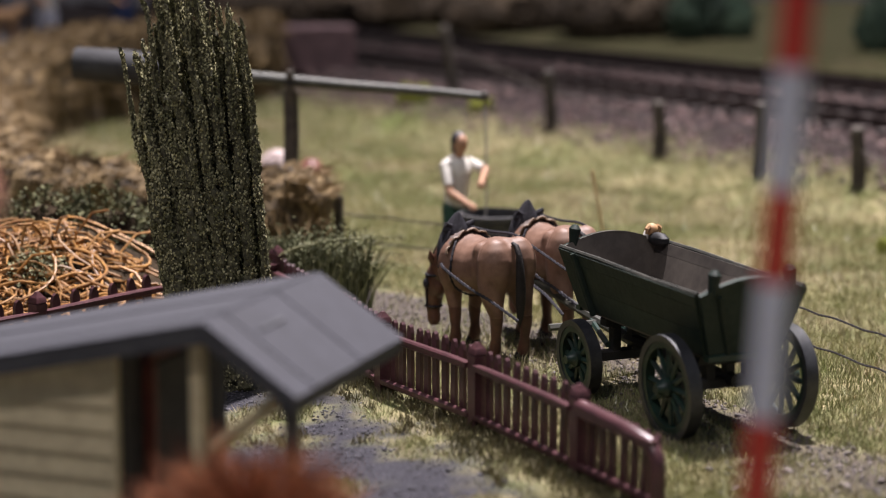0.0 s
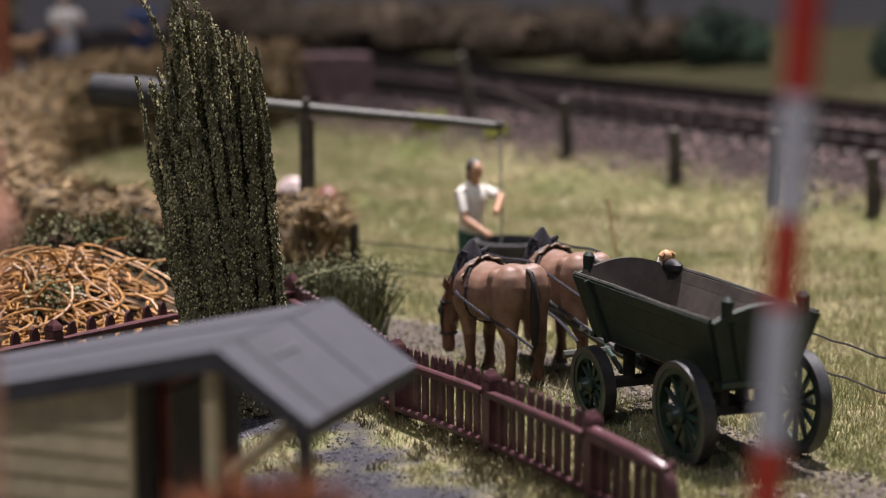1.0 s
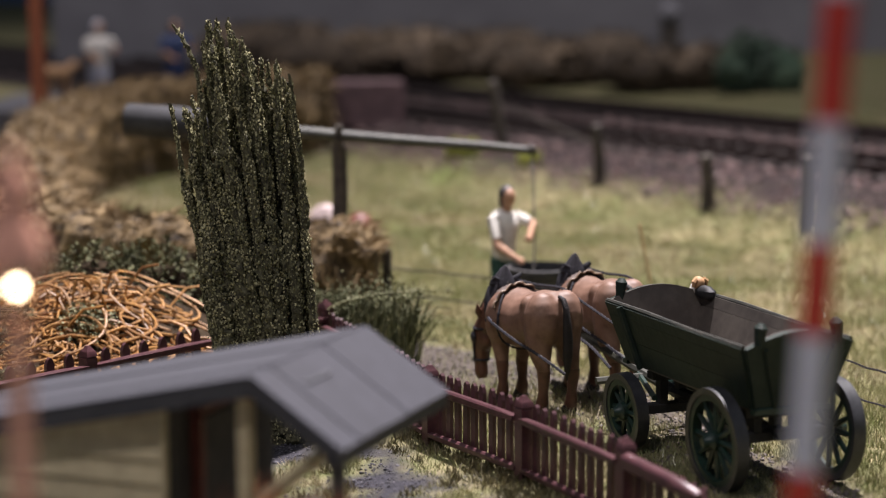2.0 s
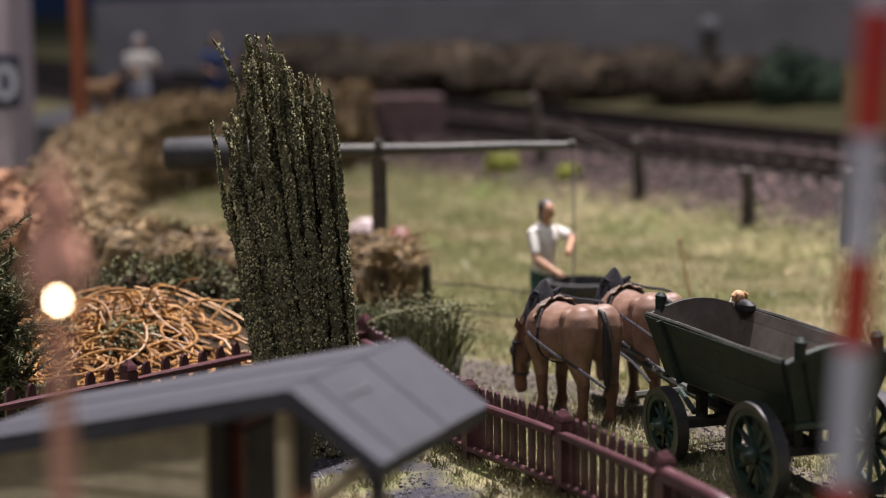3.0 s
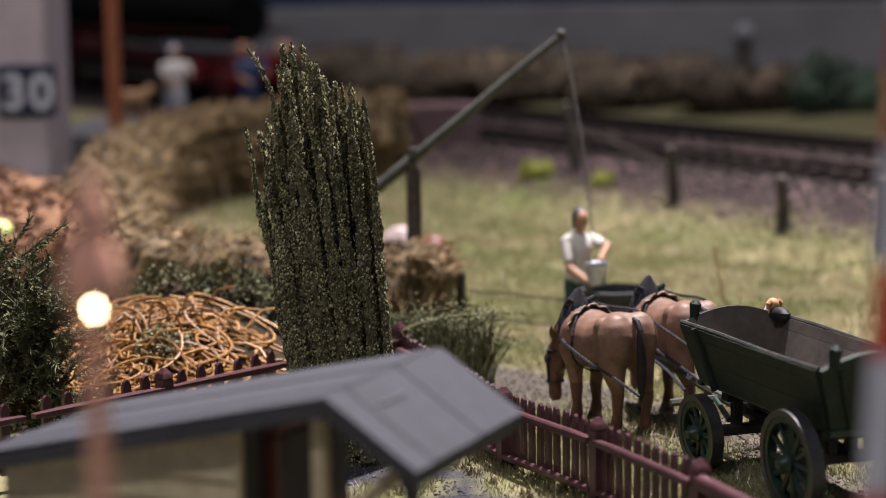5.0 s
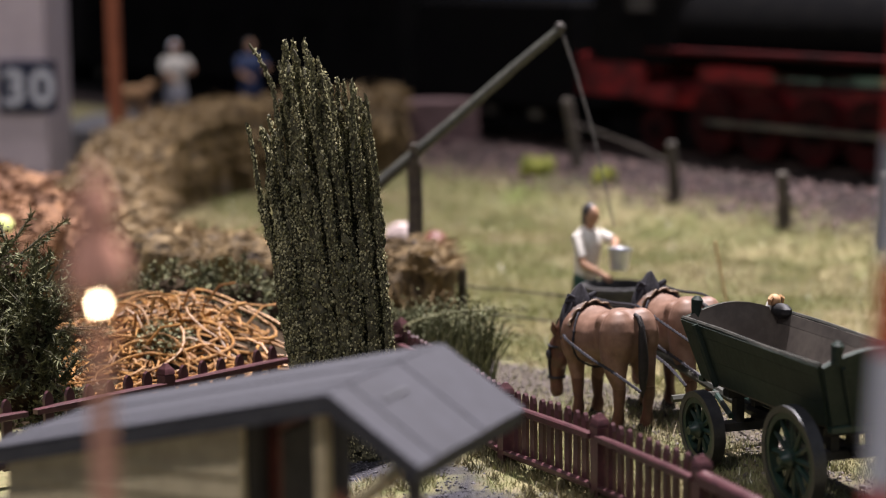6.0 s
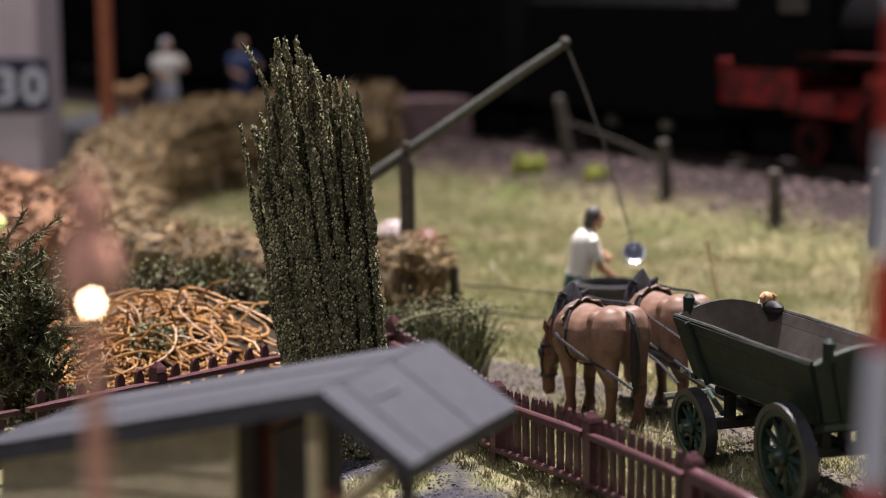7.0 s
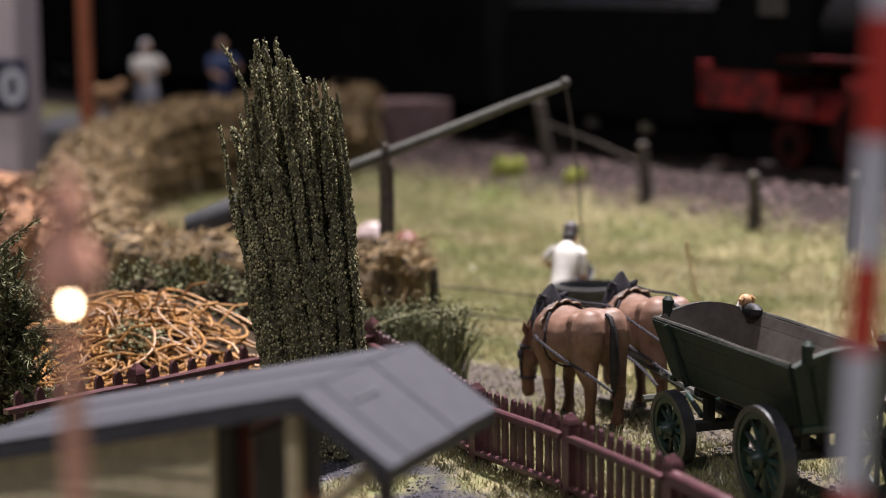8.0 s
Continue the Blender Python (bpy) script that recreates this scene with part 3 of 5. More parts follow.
# ---------------------------------------------------------------- farm wagon
def wheel_parts(r, thick, spokes, root, at):
    """A spoked wheel: hub, rim and tyre; axle along local x."""
    sh = Shape()
    n = 40
    prof = [(r - 0.75, -thick / 2), (r, -thick / 2 - 0.05), (r, thick / 2 + 0.05), (r - 0.75, thick / 2), (r - 0.75, -thick / 2)]
    sh.lathe(prof, n=n)
    w = thing("wheel", "", "", at=at)
    w.parent = root
    rot = Matrix.Rotation(math.pi / 2, 4, "Y")

    def turned(s):
        s.v = [tuple(rot @ Vector(p)) for p in s.v]
        return s
    part("tyre", turned(sh), M_TYRE, w, "dark grey iron tyre")
    rim = Shape()
    k = thick * 0.42
    rim.lathe([(r - 1.5, -k), (r - 0.76, -k), (r - 0.76, k), (r - 1.5, k), (r - 1.5, -k)], n=n)
    part("rim", turned(rim), M_WHEEL, w)
    hub = Shape()
    hub.lathe([(0, -1.9), (0.55, -1.9), (0.7, -1.2), (1.15, -0.8), (1.2, 0.6), (0.7, 1.1), (0, 1.1)], n=16)
    part("hub", turned(hub), M_WHEEL, w)
    for i in range(spokes):
        a = 2 * math.pi * i / spokes
        s = Shape()
        s.tube([(0, math.cos(a) * 0.9, math.sin(a) * 0.9), (0, math.cos(a) * (r - 1.2), math.sin(a) * (r - 1.2))], [0.42, 0.32], 6)
        part("spoke", s, M_WHEEL, w)
    return w


def make_wagon():
    """Local y runs forward along the wagon, x to its right; origin on the ground between the rear wheels."""
    head = 23.3
    root = thing("farm_wagon", "dark green wooden farm wagon with plank box", "wagon", at=mm(32.9, 234.6, 0, head))
    rear, front, zt, zb = -4.6, 29.4, 17.6, 10.2
    ht, hb = 6.95, 4.7
    lean = 1.6

    def corner(side, end, z):
        k = (z - zb) / (zt - zb)
        y = (rear + lean * (1 - k)) if end < 0 else (front - lean * (1 - k))
        return Vector((side * (hb + (ht - hb) * k), y, z))
    body = Shape()
    body.box((0, (rear + front) / 2, zb - 0.2), (2 * hb, front - rear - 2 * lean, 0.6), chamfer=0.1)
    floor = part("floor", body, M_WAGON_IN, root)
    for side in (-1, 1):
        cuts = [zb, zb + 3.0, zb + 6.0, zt]
        for i in range(3):
            sh = Shape()
            a, b = cuts[i] + 0.02, cuts[i + 1] - 0.02
            sh.slab([corner(side, -1, a), corner(side, 1, a), corner(side, 1, b), corner(side, -1, b)], 0.42, (side, 0, -0.2))
            part("side_plank", sh, M_WAGON, root, smooth=False)
            sh = Shape()
            sh.slab([corner(side, -1, a) - Vector((side * 0.05, 0, 0)), corner(side, 1, a) - Vector((side * 0.05, 0, 0)), corner(side, 1, b) - Vector((side * 0.05, 0, 0)), corner(side, -1, b) - Vector((side * 0.05, 0, 0))], 0.35, (-side, 0, 0.2))
            part("inner_plank", sh, M_WAGON_IN, root, smooth=False)
        rail = Shape()
        pts = [corner(side, -1, zt + 0.1), corner(side, -1, zt + 0.1).lerp(corner(side, 1, zt + 0.1), 0.33) + Vector((0, 0, -0.12)), corner(side, -1, zt + 0.1).lerp(corner(side, 1, zt + 0.1), 0.7) + Vector((0, 0, 0.08)), corner(side, 1, zt + 0.1)]
        rail.tube(pts, 0.27, 6)
        part("top_rail", rail, M_RAIL, root, "worn pale edge of the side")
        for y in (0.86,):
            sh = Shape()
            o = Vector((side * 0.75, 0, 0))
            p, q = corner(side, -1, zb - 0.4).lerp(corner(side, 1, zb - 0.4), y), corner(side, -1, zt).lerp(corner(side, 1, zt), y)
            sh.tube([p + o, q + o], 0.42, 6)
            part("side_stake", sh, M_WAGON, root)
    for end in (-1, 1):
        n = 9
        outline = [corner(-1, end, zb), corner(1, end, zb), corner(1, end, zt)]
        top = [corner(1, end, zt).lerp(corner(-1, end, zt), i / n) + Vector((0, 0, 1.7 * math.sin(math.pi * i / n))) for i in range(1, n)]
        sh = Shape()
        sh.slab(outline + top + [corner(-1, end, zt)], 0.7, (0, end, -0.15))
        part("end_board", sh, M_WAGON, root, "dark green arched end board", smooth=False)
        sh = Shape()
        sh.slab([p + Vector((0, -0.06 * end, 0)) for p in outline + top + [corner(-1, end, zt)]], 0.2, (0, -end, 0))
        part("end_lining", sh, M_WAGON_IN, root, smooth=False)
        for side in (-1, 1):
            sh = Shape()
            p, q = corner(side, end, zb - 0.3), corner(side, end, zt - 0.3)
            o = Vector((-side * 2.4, end * 0.75, 0))
            sh.tube([p + o, q + o], [0.3, 0.3], 6)
            part("end_batten", sh, M_WAGON, root)
            sh = Shape()
            q = corner(side, end, zt)
            o = Vector((-side * 1.9, end * 0.2, 0))
            if side > 0 and end > 0:
                continue
            sh.tube([q + o, q + o + Vector((0, 0, 1.2)), q + o + Vector((-side * 0.15, 0, 2.2)), q + o + Vector((-side * 0.2, 0, 2.7))], [0.6, 0.65, 0.8, 0.35], 8)
            part("stake_top", sh, M_WAGON, root)
        sh = Shape()
        sh.box((0, corner(0, end, zb).y + end * 0.5, zb - 0.3), (2 * hb + 0.6, 1.1, 0.9), chamfer=0.15)
        part("cross_bar", sh, M_WHEEL, root)
    # running gear
    for y, r in ((0.0, 6.15), (22.8, 4.8)):
        sh = Shape()
        sh.box((0, y, r), (13.2, 1.4, 1.3), chamfer=0.2)
        sh.box((0, y, zb - 1.2), (8.6, 1.6, 1.3), chamfer=0.2)
        for x in (-2.6, 0, 2.6):
            sh.box((x, y, (r + zb) / 2), (1.1, 1.2, zb - r), chamfer=0.15)
        part("axle", sh, M_IRON, root)
        for side in (-1, 1):
            wheel_parts(r, 1.5, 12 if y == 0 else 10, root, mm(side * 7.6, y, r, 0 if side < 0 else 180) @ pose(0, 0, 0, 0, -3, 0))
    sh = Shape()
    sh.tube([(0, -2, 6.6), (0, 24, 6.4)], 0.8, 8)
    part("reach_pole", sh, M_IRON, root)
    sh = Shape()
    sh.tube([(0, 23, 6.2), (0, 34, 7.2), (0, 56, 9.2)], [0.75, 0.7, 0.5], 8)
    part("drawbar", sh, M_POLEWOOD, root, "grey-green wooden drawbar between the horses")
    sh = Shape()
    sh.tube([(-7, 32.5, 6.6), (0, 31.8, 6.8), (7, 32.5, 6.6)], 0.5, 6)
    part("swingletree", sh, M_POLEWOOD, root)
    for side in (-1, 1):
        sh = Shape()
        sh.tube([(side * 3.5, 23, 6.0), (side * 0.6, 33, 6.9)], 0.4, 6)
        part("futchel", sh, M_WHEEL, root)
    # front corner stake top with something brown, modelled here as a dog
    d = thing("dog", "small brown, black and white shape on the wagon's corner, modelled as a dog", "dog", at=mm(32.9, 234.6, 0, head) @ mm(ht - 0.9, 28.0, zt - 0.2, 100) @ Matrix.Scale(1.1, 4))
    sh = Shape()
    sh.ball((-0.3, 0, 0.5), (1.7, 0.9, 0.9), 10)
    part("body", sh, M_IRON, d)
    sh = Shape()
    sh.ball((1.0, 0, 1.5), (0.85, 0.75, 0.8), 10)
    sh.ball((1.7, 0, 1.2), (0.5, 0.42, 0.4), 8)
    for k in (-1, 1):
        sh.tube([(0.7, k * 0.55, 2.0), (0.7, k * 0.95, 1.7), (0.75, k * 1.0, 1.1)], [0.25, 0.3, 0.12], 6)
    part("head", sh, M_BROWNANIMAL, d)
    sh = Shape()
    sh.ball((1.5, 0, 0.7), (0.75, 0.8, 0.8), 8)
    part("chest", sh, M_SHIRT, d)
    return root


# ---------------------------------------------------------------- horses
def make_horse(at, label, sway, step):
    """Local y forward, withers 17 mm above the ground; sway: sideways bend of the lowered neck; step: stride."""
    r = thing("draught_horse", label, "horse", at=at, group="team of horses before the wagon")

    def fleshed(ob, size, rounds):
        grow = ob.modifiers.new("flesh", "REMESH")
        grow.mode, grow.voxel_size, grow.use_smooth_shade = "VOXEL", size * MM, True
        soft = ob.modifiers.new("soften", "SMOOTH")
        soft.factor, soft.iterations = 0.5, rounds
        return ob
    body = Shape()
    body.tube([(0, -8.4, 13.0), (0, -7.6, 13.1), (0, -6.2, 13.2), (0, -3.6, 12.8), (0, -0.5, 12.0), (0, 3.0, 11.9), (0, 5.8, 12.4), (0, 7.6, 12.6), (0, 8.6, 12.4)],
              [0.8, 2.6, 3.6, 3.9, 3.9, 4.0, 3.9, 3.2, 1.4], 20, wide=0.95)
    for s in (-1, 1):
        body.ball((s * 1.75, -5.9, 13.0), (2.35, 3.0, 3.9), 14)
        body.ball((s * 2.3, -3.2, 14.6), (1.2, 1.6, 1.5), 12)
        body.ball((s * 2.3, 5.4, 11.6), (1.7, 2.6, 3.6), 14)
    legs = []
    for s, y, dy in ((-1, -6.2, step), (1, -6.2, -step), (-1, 5.6, -step * 0.8), (1, 5.6, step * 0.8)):
        if y < 0:
            body.tube([(s * 1.9, y + 0.6, 12.6), (s * 2.05, y + 0.5 + dy * 0.2, 9.8), (s * 2.0, y - 0.2 + dy * 0.5, 8.0), (s * 1.9, y - 0.9 + dy * 0.8, 6.4), (s * 1.85, y - 1.0 + dy, 5.2)], [2.6, 2.25, 1.65, 1.12, 0.85], 12, wide=0.8)
            shank = [(s * 1.87, y - 0.95 + dy * 0.9, 6.2), (s * 1.85, y - 1.0 + dy, 5.2), (s * 1.8, y - 0.75 + dy, 3.2), (s * 1.8, y - 0.6 + dy, 1.9), (s * 1.8, y - 0.2 + dy, 1.0)], [1.02, 0.92, 0.72, 0.92, 0.95]
        else:
            body.tube([(s * 1.9, y, 11.5), (s * 1.9, y + 0.1, 9.0), (s * 1.8, y + 0.1 + dy * 0.6, 6.2), (s * 1.8, y + 0.1 + dy, 5.0)], [2.1, 1.6, 1.1, 0.85], 12, wide=0.85)
            shank = [(s * 1.8, y + 0.15 + dy * 0.8, 5.9), (s * 1.8, y + 0.15 + dy, 5.1), (s * 1.8, y + dy, 3.0), (s * 1.8, y + dy, 1.9), (s * 1.8, y + 0.35 + dy, 1.0)], [0.98, 0.95, 0.7, 0.92, 0.95]
        legs.append((s, shank))
    fleshed(part("body", body, M_HORSE, r), 0.26, 7)
    neck = Shape()
    nx = [sway * k for k in (0.0, 0.15, 0.5, 0.9, 1.0)]
    neck.tube([(nx[0], 5.0, 13.0), (nx[1], 7.6, 12.8), (nx[2], 9.8, 11.6), (nx[3], 11.0, 10.0), (nx[4], 11.4, 9.0)], [3.4, 3.1, 2.6, 2.0, 1.5], 14, wide=0.7)
    fleshed(part("neck", neck, M_HORSE_DARK, r), 0.26, 4)
    hx = sway
    head = Shape()
    head.tube([(hx, 10.7, 11.0), (hx, 11.5, 9.8), (hx * 1.04, 12.2, 8.2), (hx * 1.08, 12.5, 6.2), (hx * 1.1, 12.5, 4.4), (hx * 1.1, 12.3, 3.0), (hx * 1.1, 12.1, 2.2)], [1.2, 1.75, 1.95, 1.5, 1.15, 1.2, 0.8], 14, wide=0.75)
    head.ball((hx * 1.03, 11.2, 8.0), (1.1, 1.5, 1.7), 12)
    hd = fleshed(part("head", head, M_HORSE_DARK, r, "dark brown lowered head"), 0.22, 4)
    for s in (-1, 1):
        ear = Shape()
        ear.tube([(hx + s * 0.8, 11.0, 11.2), (hx + s * 1.3, 10.9, 12.2), (hx + s * 1.6, 10.8, 13.2)], [0.45, 0.5, 0.06], 7)
        part("ear", ear, M_HORSE_DARK, hd)
    mane = Shape()
    mane.tube([(0, 6.4, 16.0), (nx[1], 8.2, 15.4), (nx[2], 10.3, 14.0), (nx[3], 11.6, 12.2), (nx[4], 12.2, 10.6)], [0.6, 1.1, 1.15, 0.9, 0.4], 8, wide=0.8)
    rng = random.Random(int(sway * 10) + 50)
    for i in range(90):
        k = rng.random()
        p = Vector((nx[1] * (1 - k) + nx[3] * k, 7.6 + 3.6 * k, 15.8 - 3.2 * k))
        mane.blade(p, Vector((rng.choice((-1, 1)) * rng.uniform(1.0, 1.9), rng.gauss(0, 0.4), -rng.uniform(1.2, 3.0))), 0.14, rng)
    part("mane", mane, M_MANE, r)
    tail = Shape()
    tail.tube([(0, -7.4, 16.2), (0, -8.5, 15.9), (0, -9.2, 14.8), (0, -9.5, 12.6), (0.1, -9.5, 10.4), (0.15, -9.4, 8.4), (0.2, -9.2, 6.4), (0.2, -9.1, 5.0)], [0.25, 0.36, 0.42, 0.58, 0.68, 0.66, 0.42, 0.06], 12)
    part("tail", tail, M_MANE, r, "long black tail")
    for s, (line, radii) in legs:
        shank = Shape()
        shank.tube(line, radii, 12, wide=0.88)
        lg = part("shank", shank, M_HORSE_DARK, r, "dark brown lower leg")
        hoof = Shape()
        x, y, z = line[-1]
        hoof.tube([(x, y + 0.25, -0.1), (x, y + 0.2, 0.15), (x, y, 1.2)], [1.12, 1.15, 0.85], 12)
        part("hoof", hoof, M_MANE, lg)
    # harness: pointed collar with its cowl, back straps, traces and bridle
    collar = Shape()
    ring = [(2.75 * math.sin(a), 7.2 + 1.0 * math.cos(a), 12.6 + 4.2 * math.cos(a)) for a in [2 * math.pi * i / 24 for i in range(25)]]
    collar.tube(ring, [0.72] * 25, 8, cap=False)
    collar.tube([(0, 8.0, 14.8), (0, 8.2, 16.0), (0, 8.1, 17.3), (0, 7.9, 18.3), (0, 7.7, 18.7)], [1.9, 1.8, 1.2, 0.55, 0.12], 10)
    for s in (-1, 1):
        collar.ball((s * 1.75, 7.6, 16.4), (0.75, 0.7, 0.75), 9)
        collar.tube([(s * 1.3, 7.5, 16.8), (s * 2.2, 7.2, 17.3)], [0.4, 0.3], 7)
    col = part("collar", collar, M_LEATHER, r, "dark pointed horse collar")
    cowl = Shape()
    nu, nv = 18, 7
    verts = []
    for i in range(nv + 1):
        k = i / nv
        for j in range(nu + 1):
            u = radians(-72 + 144 * j / nu)
            q = 4.05 - 0.9 * k + 0.16 * math.sin(j * 2.1 + i) + (0.2 if i == 0 else 0)
            verts.append((q * 0.95 * math.sin(u), 3.9 + 3.6 * k + 0.5 * math.cos(u) - (0.5 * abs(math.sin(u * 3)) if i == 0 else 0), 12.3 + q * 1.02 * math.cos(u) + 0.3 * k))
    cowl.add(verts, [(i * (nu + 1) + j, i * (nu + 1) + j + 1, (i + 1) * (nu + 1) + j + 1, (i + 1) * (nu + 1) + j) for i in range(nv) for j in range(nu)])
    part("collar_cowl", cowl, M_COWL, col, "grey-brown leather collar cowl")
    part("cowl_edge", cord(verts[:nu + 1], 0.2, 5, False), M_COLLARLINE, col)
    for s in (-1, 1):
        hame = Shape()
        hame.tube([(s * 1.7, 7.0, 16.2), (s * 3.0, 6.6, 14.0), (s * 3.3, 6.4, 11.8), (s * 2.6, 6.6, 9.4)], [0.28, 0.34, 0.36, 0.28], 7)
        hame.ball((s * 3.5, 6.2, 11.6), (0.45, 0.5, 0.45), 8)
        part("hame", hame, M_LEATHER, col)
        part("trace", cord([(s * 3.5, 6.2, 12.3), (s * 4.4, 3.2, 11.7), (s * 4.4, -3.5, 10.1), (s * 4.1, -9.0, 9.0), (s * 3.4, -15.0, 7.2)], 0.22), M_LEATHER, r)
        part("hip_strap", cord([(s * 0.6, 4.9, 16.5), (s * 2.6, 3.6, 15.2), (s * 3.8, 2.6, 13.0), (s * 4.2, 2.2, 10.9)], 0.18), M_LEATHER, r)
        part("bellyband", cord([(s * 4.2, 2.2, 10.9), (s * 3.4, 2.0, 9.2), (s * 1.4, 2.0, 8.0), (0, 2.0, 7.8)], 0.16), M_LEATHER, r)
    part("rein", cord([(1.6, 7.2, 16.6), (2.6, 3.0, 16.3), (2.9, -3.0, 16.5), (3.2, -9.0, 15.0), (2.6, -18.0, 13.4)], 0.19), M_LEATHER, r)
    bridle = Shape()
    for z, q, yc in ((9.6, 1.8, 11.6), (5.0, 1.35, 12.5)):
        bridle.tube([(hx * 1.05 + q * 0.8 * math.cos(t), yc + q * math.sin(t), z) for t in [2 * math.pi * i / 16 for i in range(17)]], 0.17, 5, cap=False)
    for k in (-1, 1):
        bridle.ball((hx * 1.05 + k * 1.55, 11.9, 8.4), (0.3, 0.75, 0.75), 9)
        bridle.tube([(hx * 1.05 + k * 1.45, 11.7, 9.5), (hx * 1.08 + k * 1.1, 12.4, 5.0)], 0.15, 5)
    part("bridle", bridle, M_LEATHER, hd)
    return r


# ---------------------------------------------------------------- plants
def make_tall_bush():
    """Thick furry stalks that rise close together from a broad foot and lean a little."""
    rng = random.Random(11)
    root = thing("columnar_bush", "tall grey-green columnar bush of upright flocked stalks", "bush", at=mm(-27.2, 258, 0))
    flock = Shape()
    stalk_list = []
    for i in range(98):
        a, q = rng.uniform(0, 6.283), math.sqrt(rng.random())
        bx, by = 0.9 + 4.8 * q * math.cos(a), 3.8 * q * math.sin(a)
        tx = (bx - 0.9) * rng.uniform(1.1, 1.5) - 4.4 + rng.gauss(0, 0.5)
        h = (53.5 - 0.95 * max(0.0, tx + 4.5)) * (1 - 0.34 * rng.random() ** 1.15)
        if bx < -2.8:
            h -= rng.uniform(2, 14)
        stalk_list.append((bx, by, h, tx, by * 1.3 + rng.gauss(0, 0.4), rng.uniform(0.85, 1.1)))
    for bx, by, h, tx, ty, fat in ((-4.2, -3.0, 32, -8.9, -3.5, 1.5), (-3.6, -3.4, 31, -8.0, -3.6, 1.4), (-4.4, -2.5, 37, -11.2, -3.0, 0.5), (6.2, -2, 44, 3.0, -2.5, 0.5), (6.4, -1.5, 46.5, 2.6, -2, 0.5), (-5.0, -2, 43, -12.4, -2, 0.5), (-3.5, -2.5, 53, -9.6, -3, 0.7), (6.0, -1, 33, 4.0, -2, 0.5)):
        stalk_list.append((bx, by, h, tx, ty, fat))
    for n, (bx, by, h, tx, ty, fat) in enumerate(stalk_list):
        rings = 60
        pts = [Vector((bx + (tx - bx) * k ** 0.92 + 0.55 * noise.noise(Vector((n * 1.7, k * 6, 0))) + 0.3 * noise.noise(Vector((n * 2.3, k * 17, 4))), by + (ty - by) * k, h * k)) for k in [j / rings for j in range(rings + 1)]]
        if n % 13 == 3 or n == 104:
            way = -1 if n == 104 else rng.choice((-1, 1))
            for j in range(rings - 5, rings + 1):
                pts[j] = pts[j] + Vector((way * 0.12 * (j - rings + 6) ** 1.6, 0, -0.04 * (j - rings + 6)))
        st = Shape()
        radii = [fat * (0.66 - 0.5 * (j / rings) ** 1.4) * (1 + 0.3 * rng.uniform(-1, 1)) * (1 + 0.55 * noise.noise(Vector((n * 3.1, j * 0.35, 2)))) + 0.05 for j in range(rings)] + [0.03]
        st.tube(pts, radii, 7)
        for j in range(7, len(st.v)):
            x, y, z = st.v[j]
            st.v[j] = (x + rng.gauss(0, 0.13), y + rng.gauss(0, 0.13), z + rng.gauss(0, 0.13))
        part("stalk", st, M_STALK, root, smooth=False)
        for j in range(int(880 * (0.45 + 0.55 * fat))):
            m = int(rng.random() ** 0.85 * rings)
            rr = radii[m] * rng.uniform(0.85, 1.3) + 0.05
            a = rng.uniform(0, 6.283)
            flock.crumb(pts[m] + Vector((math.cos(a) * rr, math.sin(a) * rr, rng.gauss(0, 0.3))), rng.uniform(0.07, 0.19), rng)
    part("flock_foliage", flock, M_FLOCK, root, smooth=False)["kind"] = "stuff"


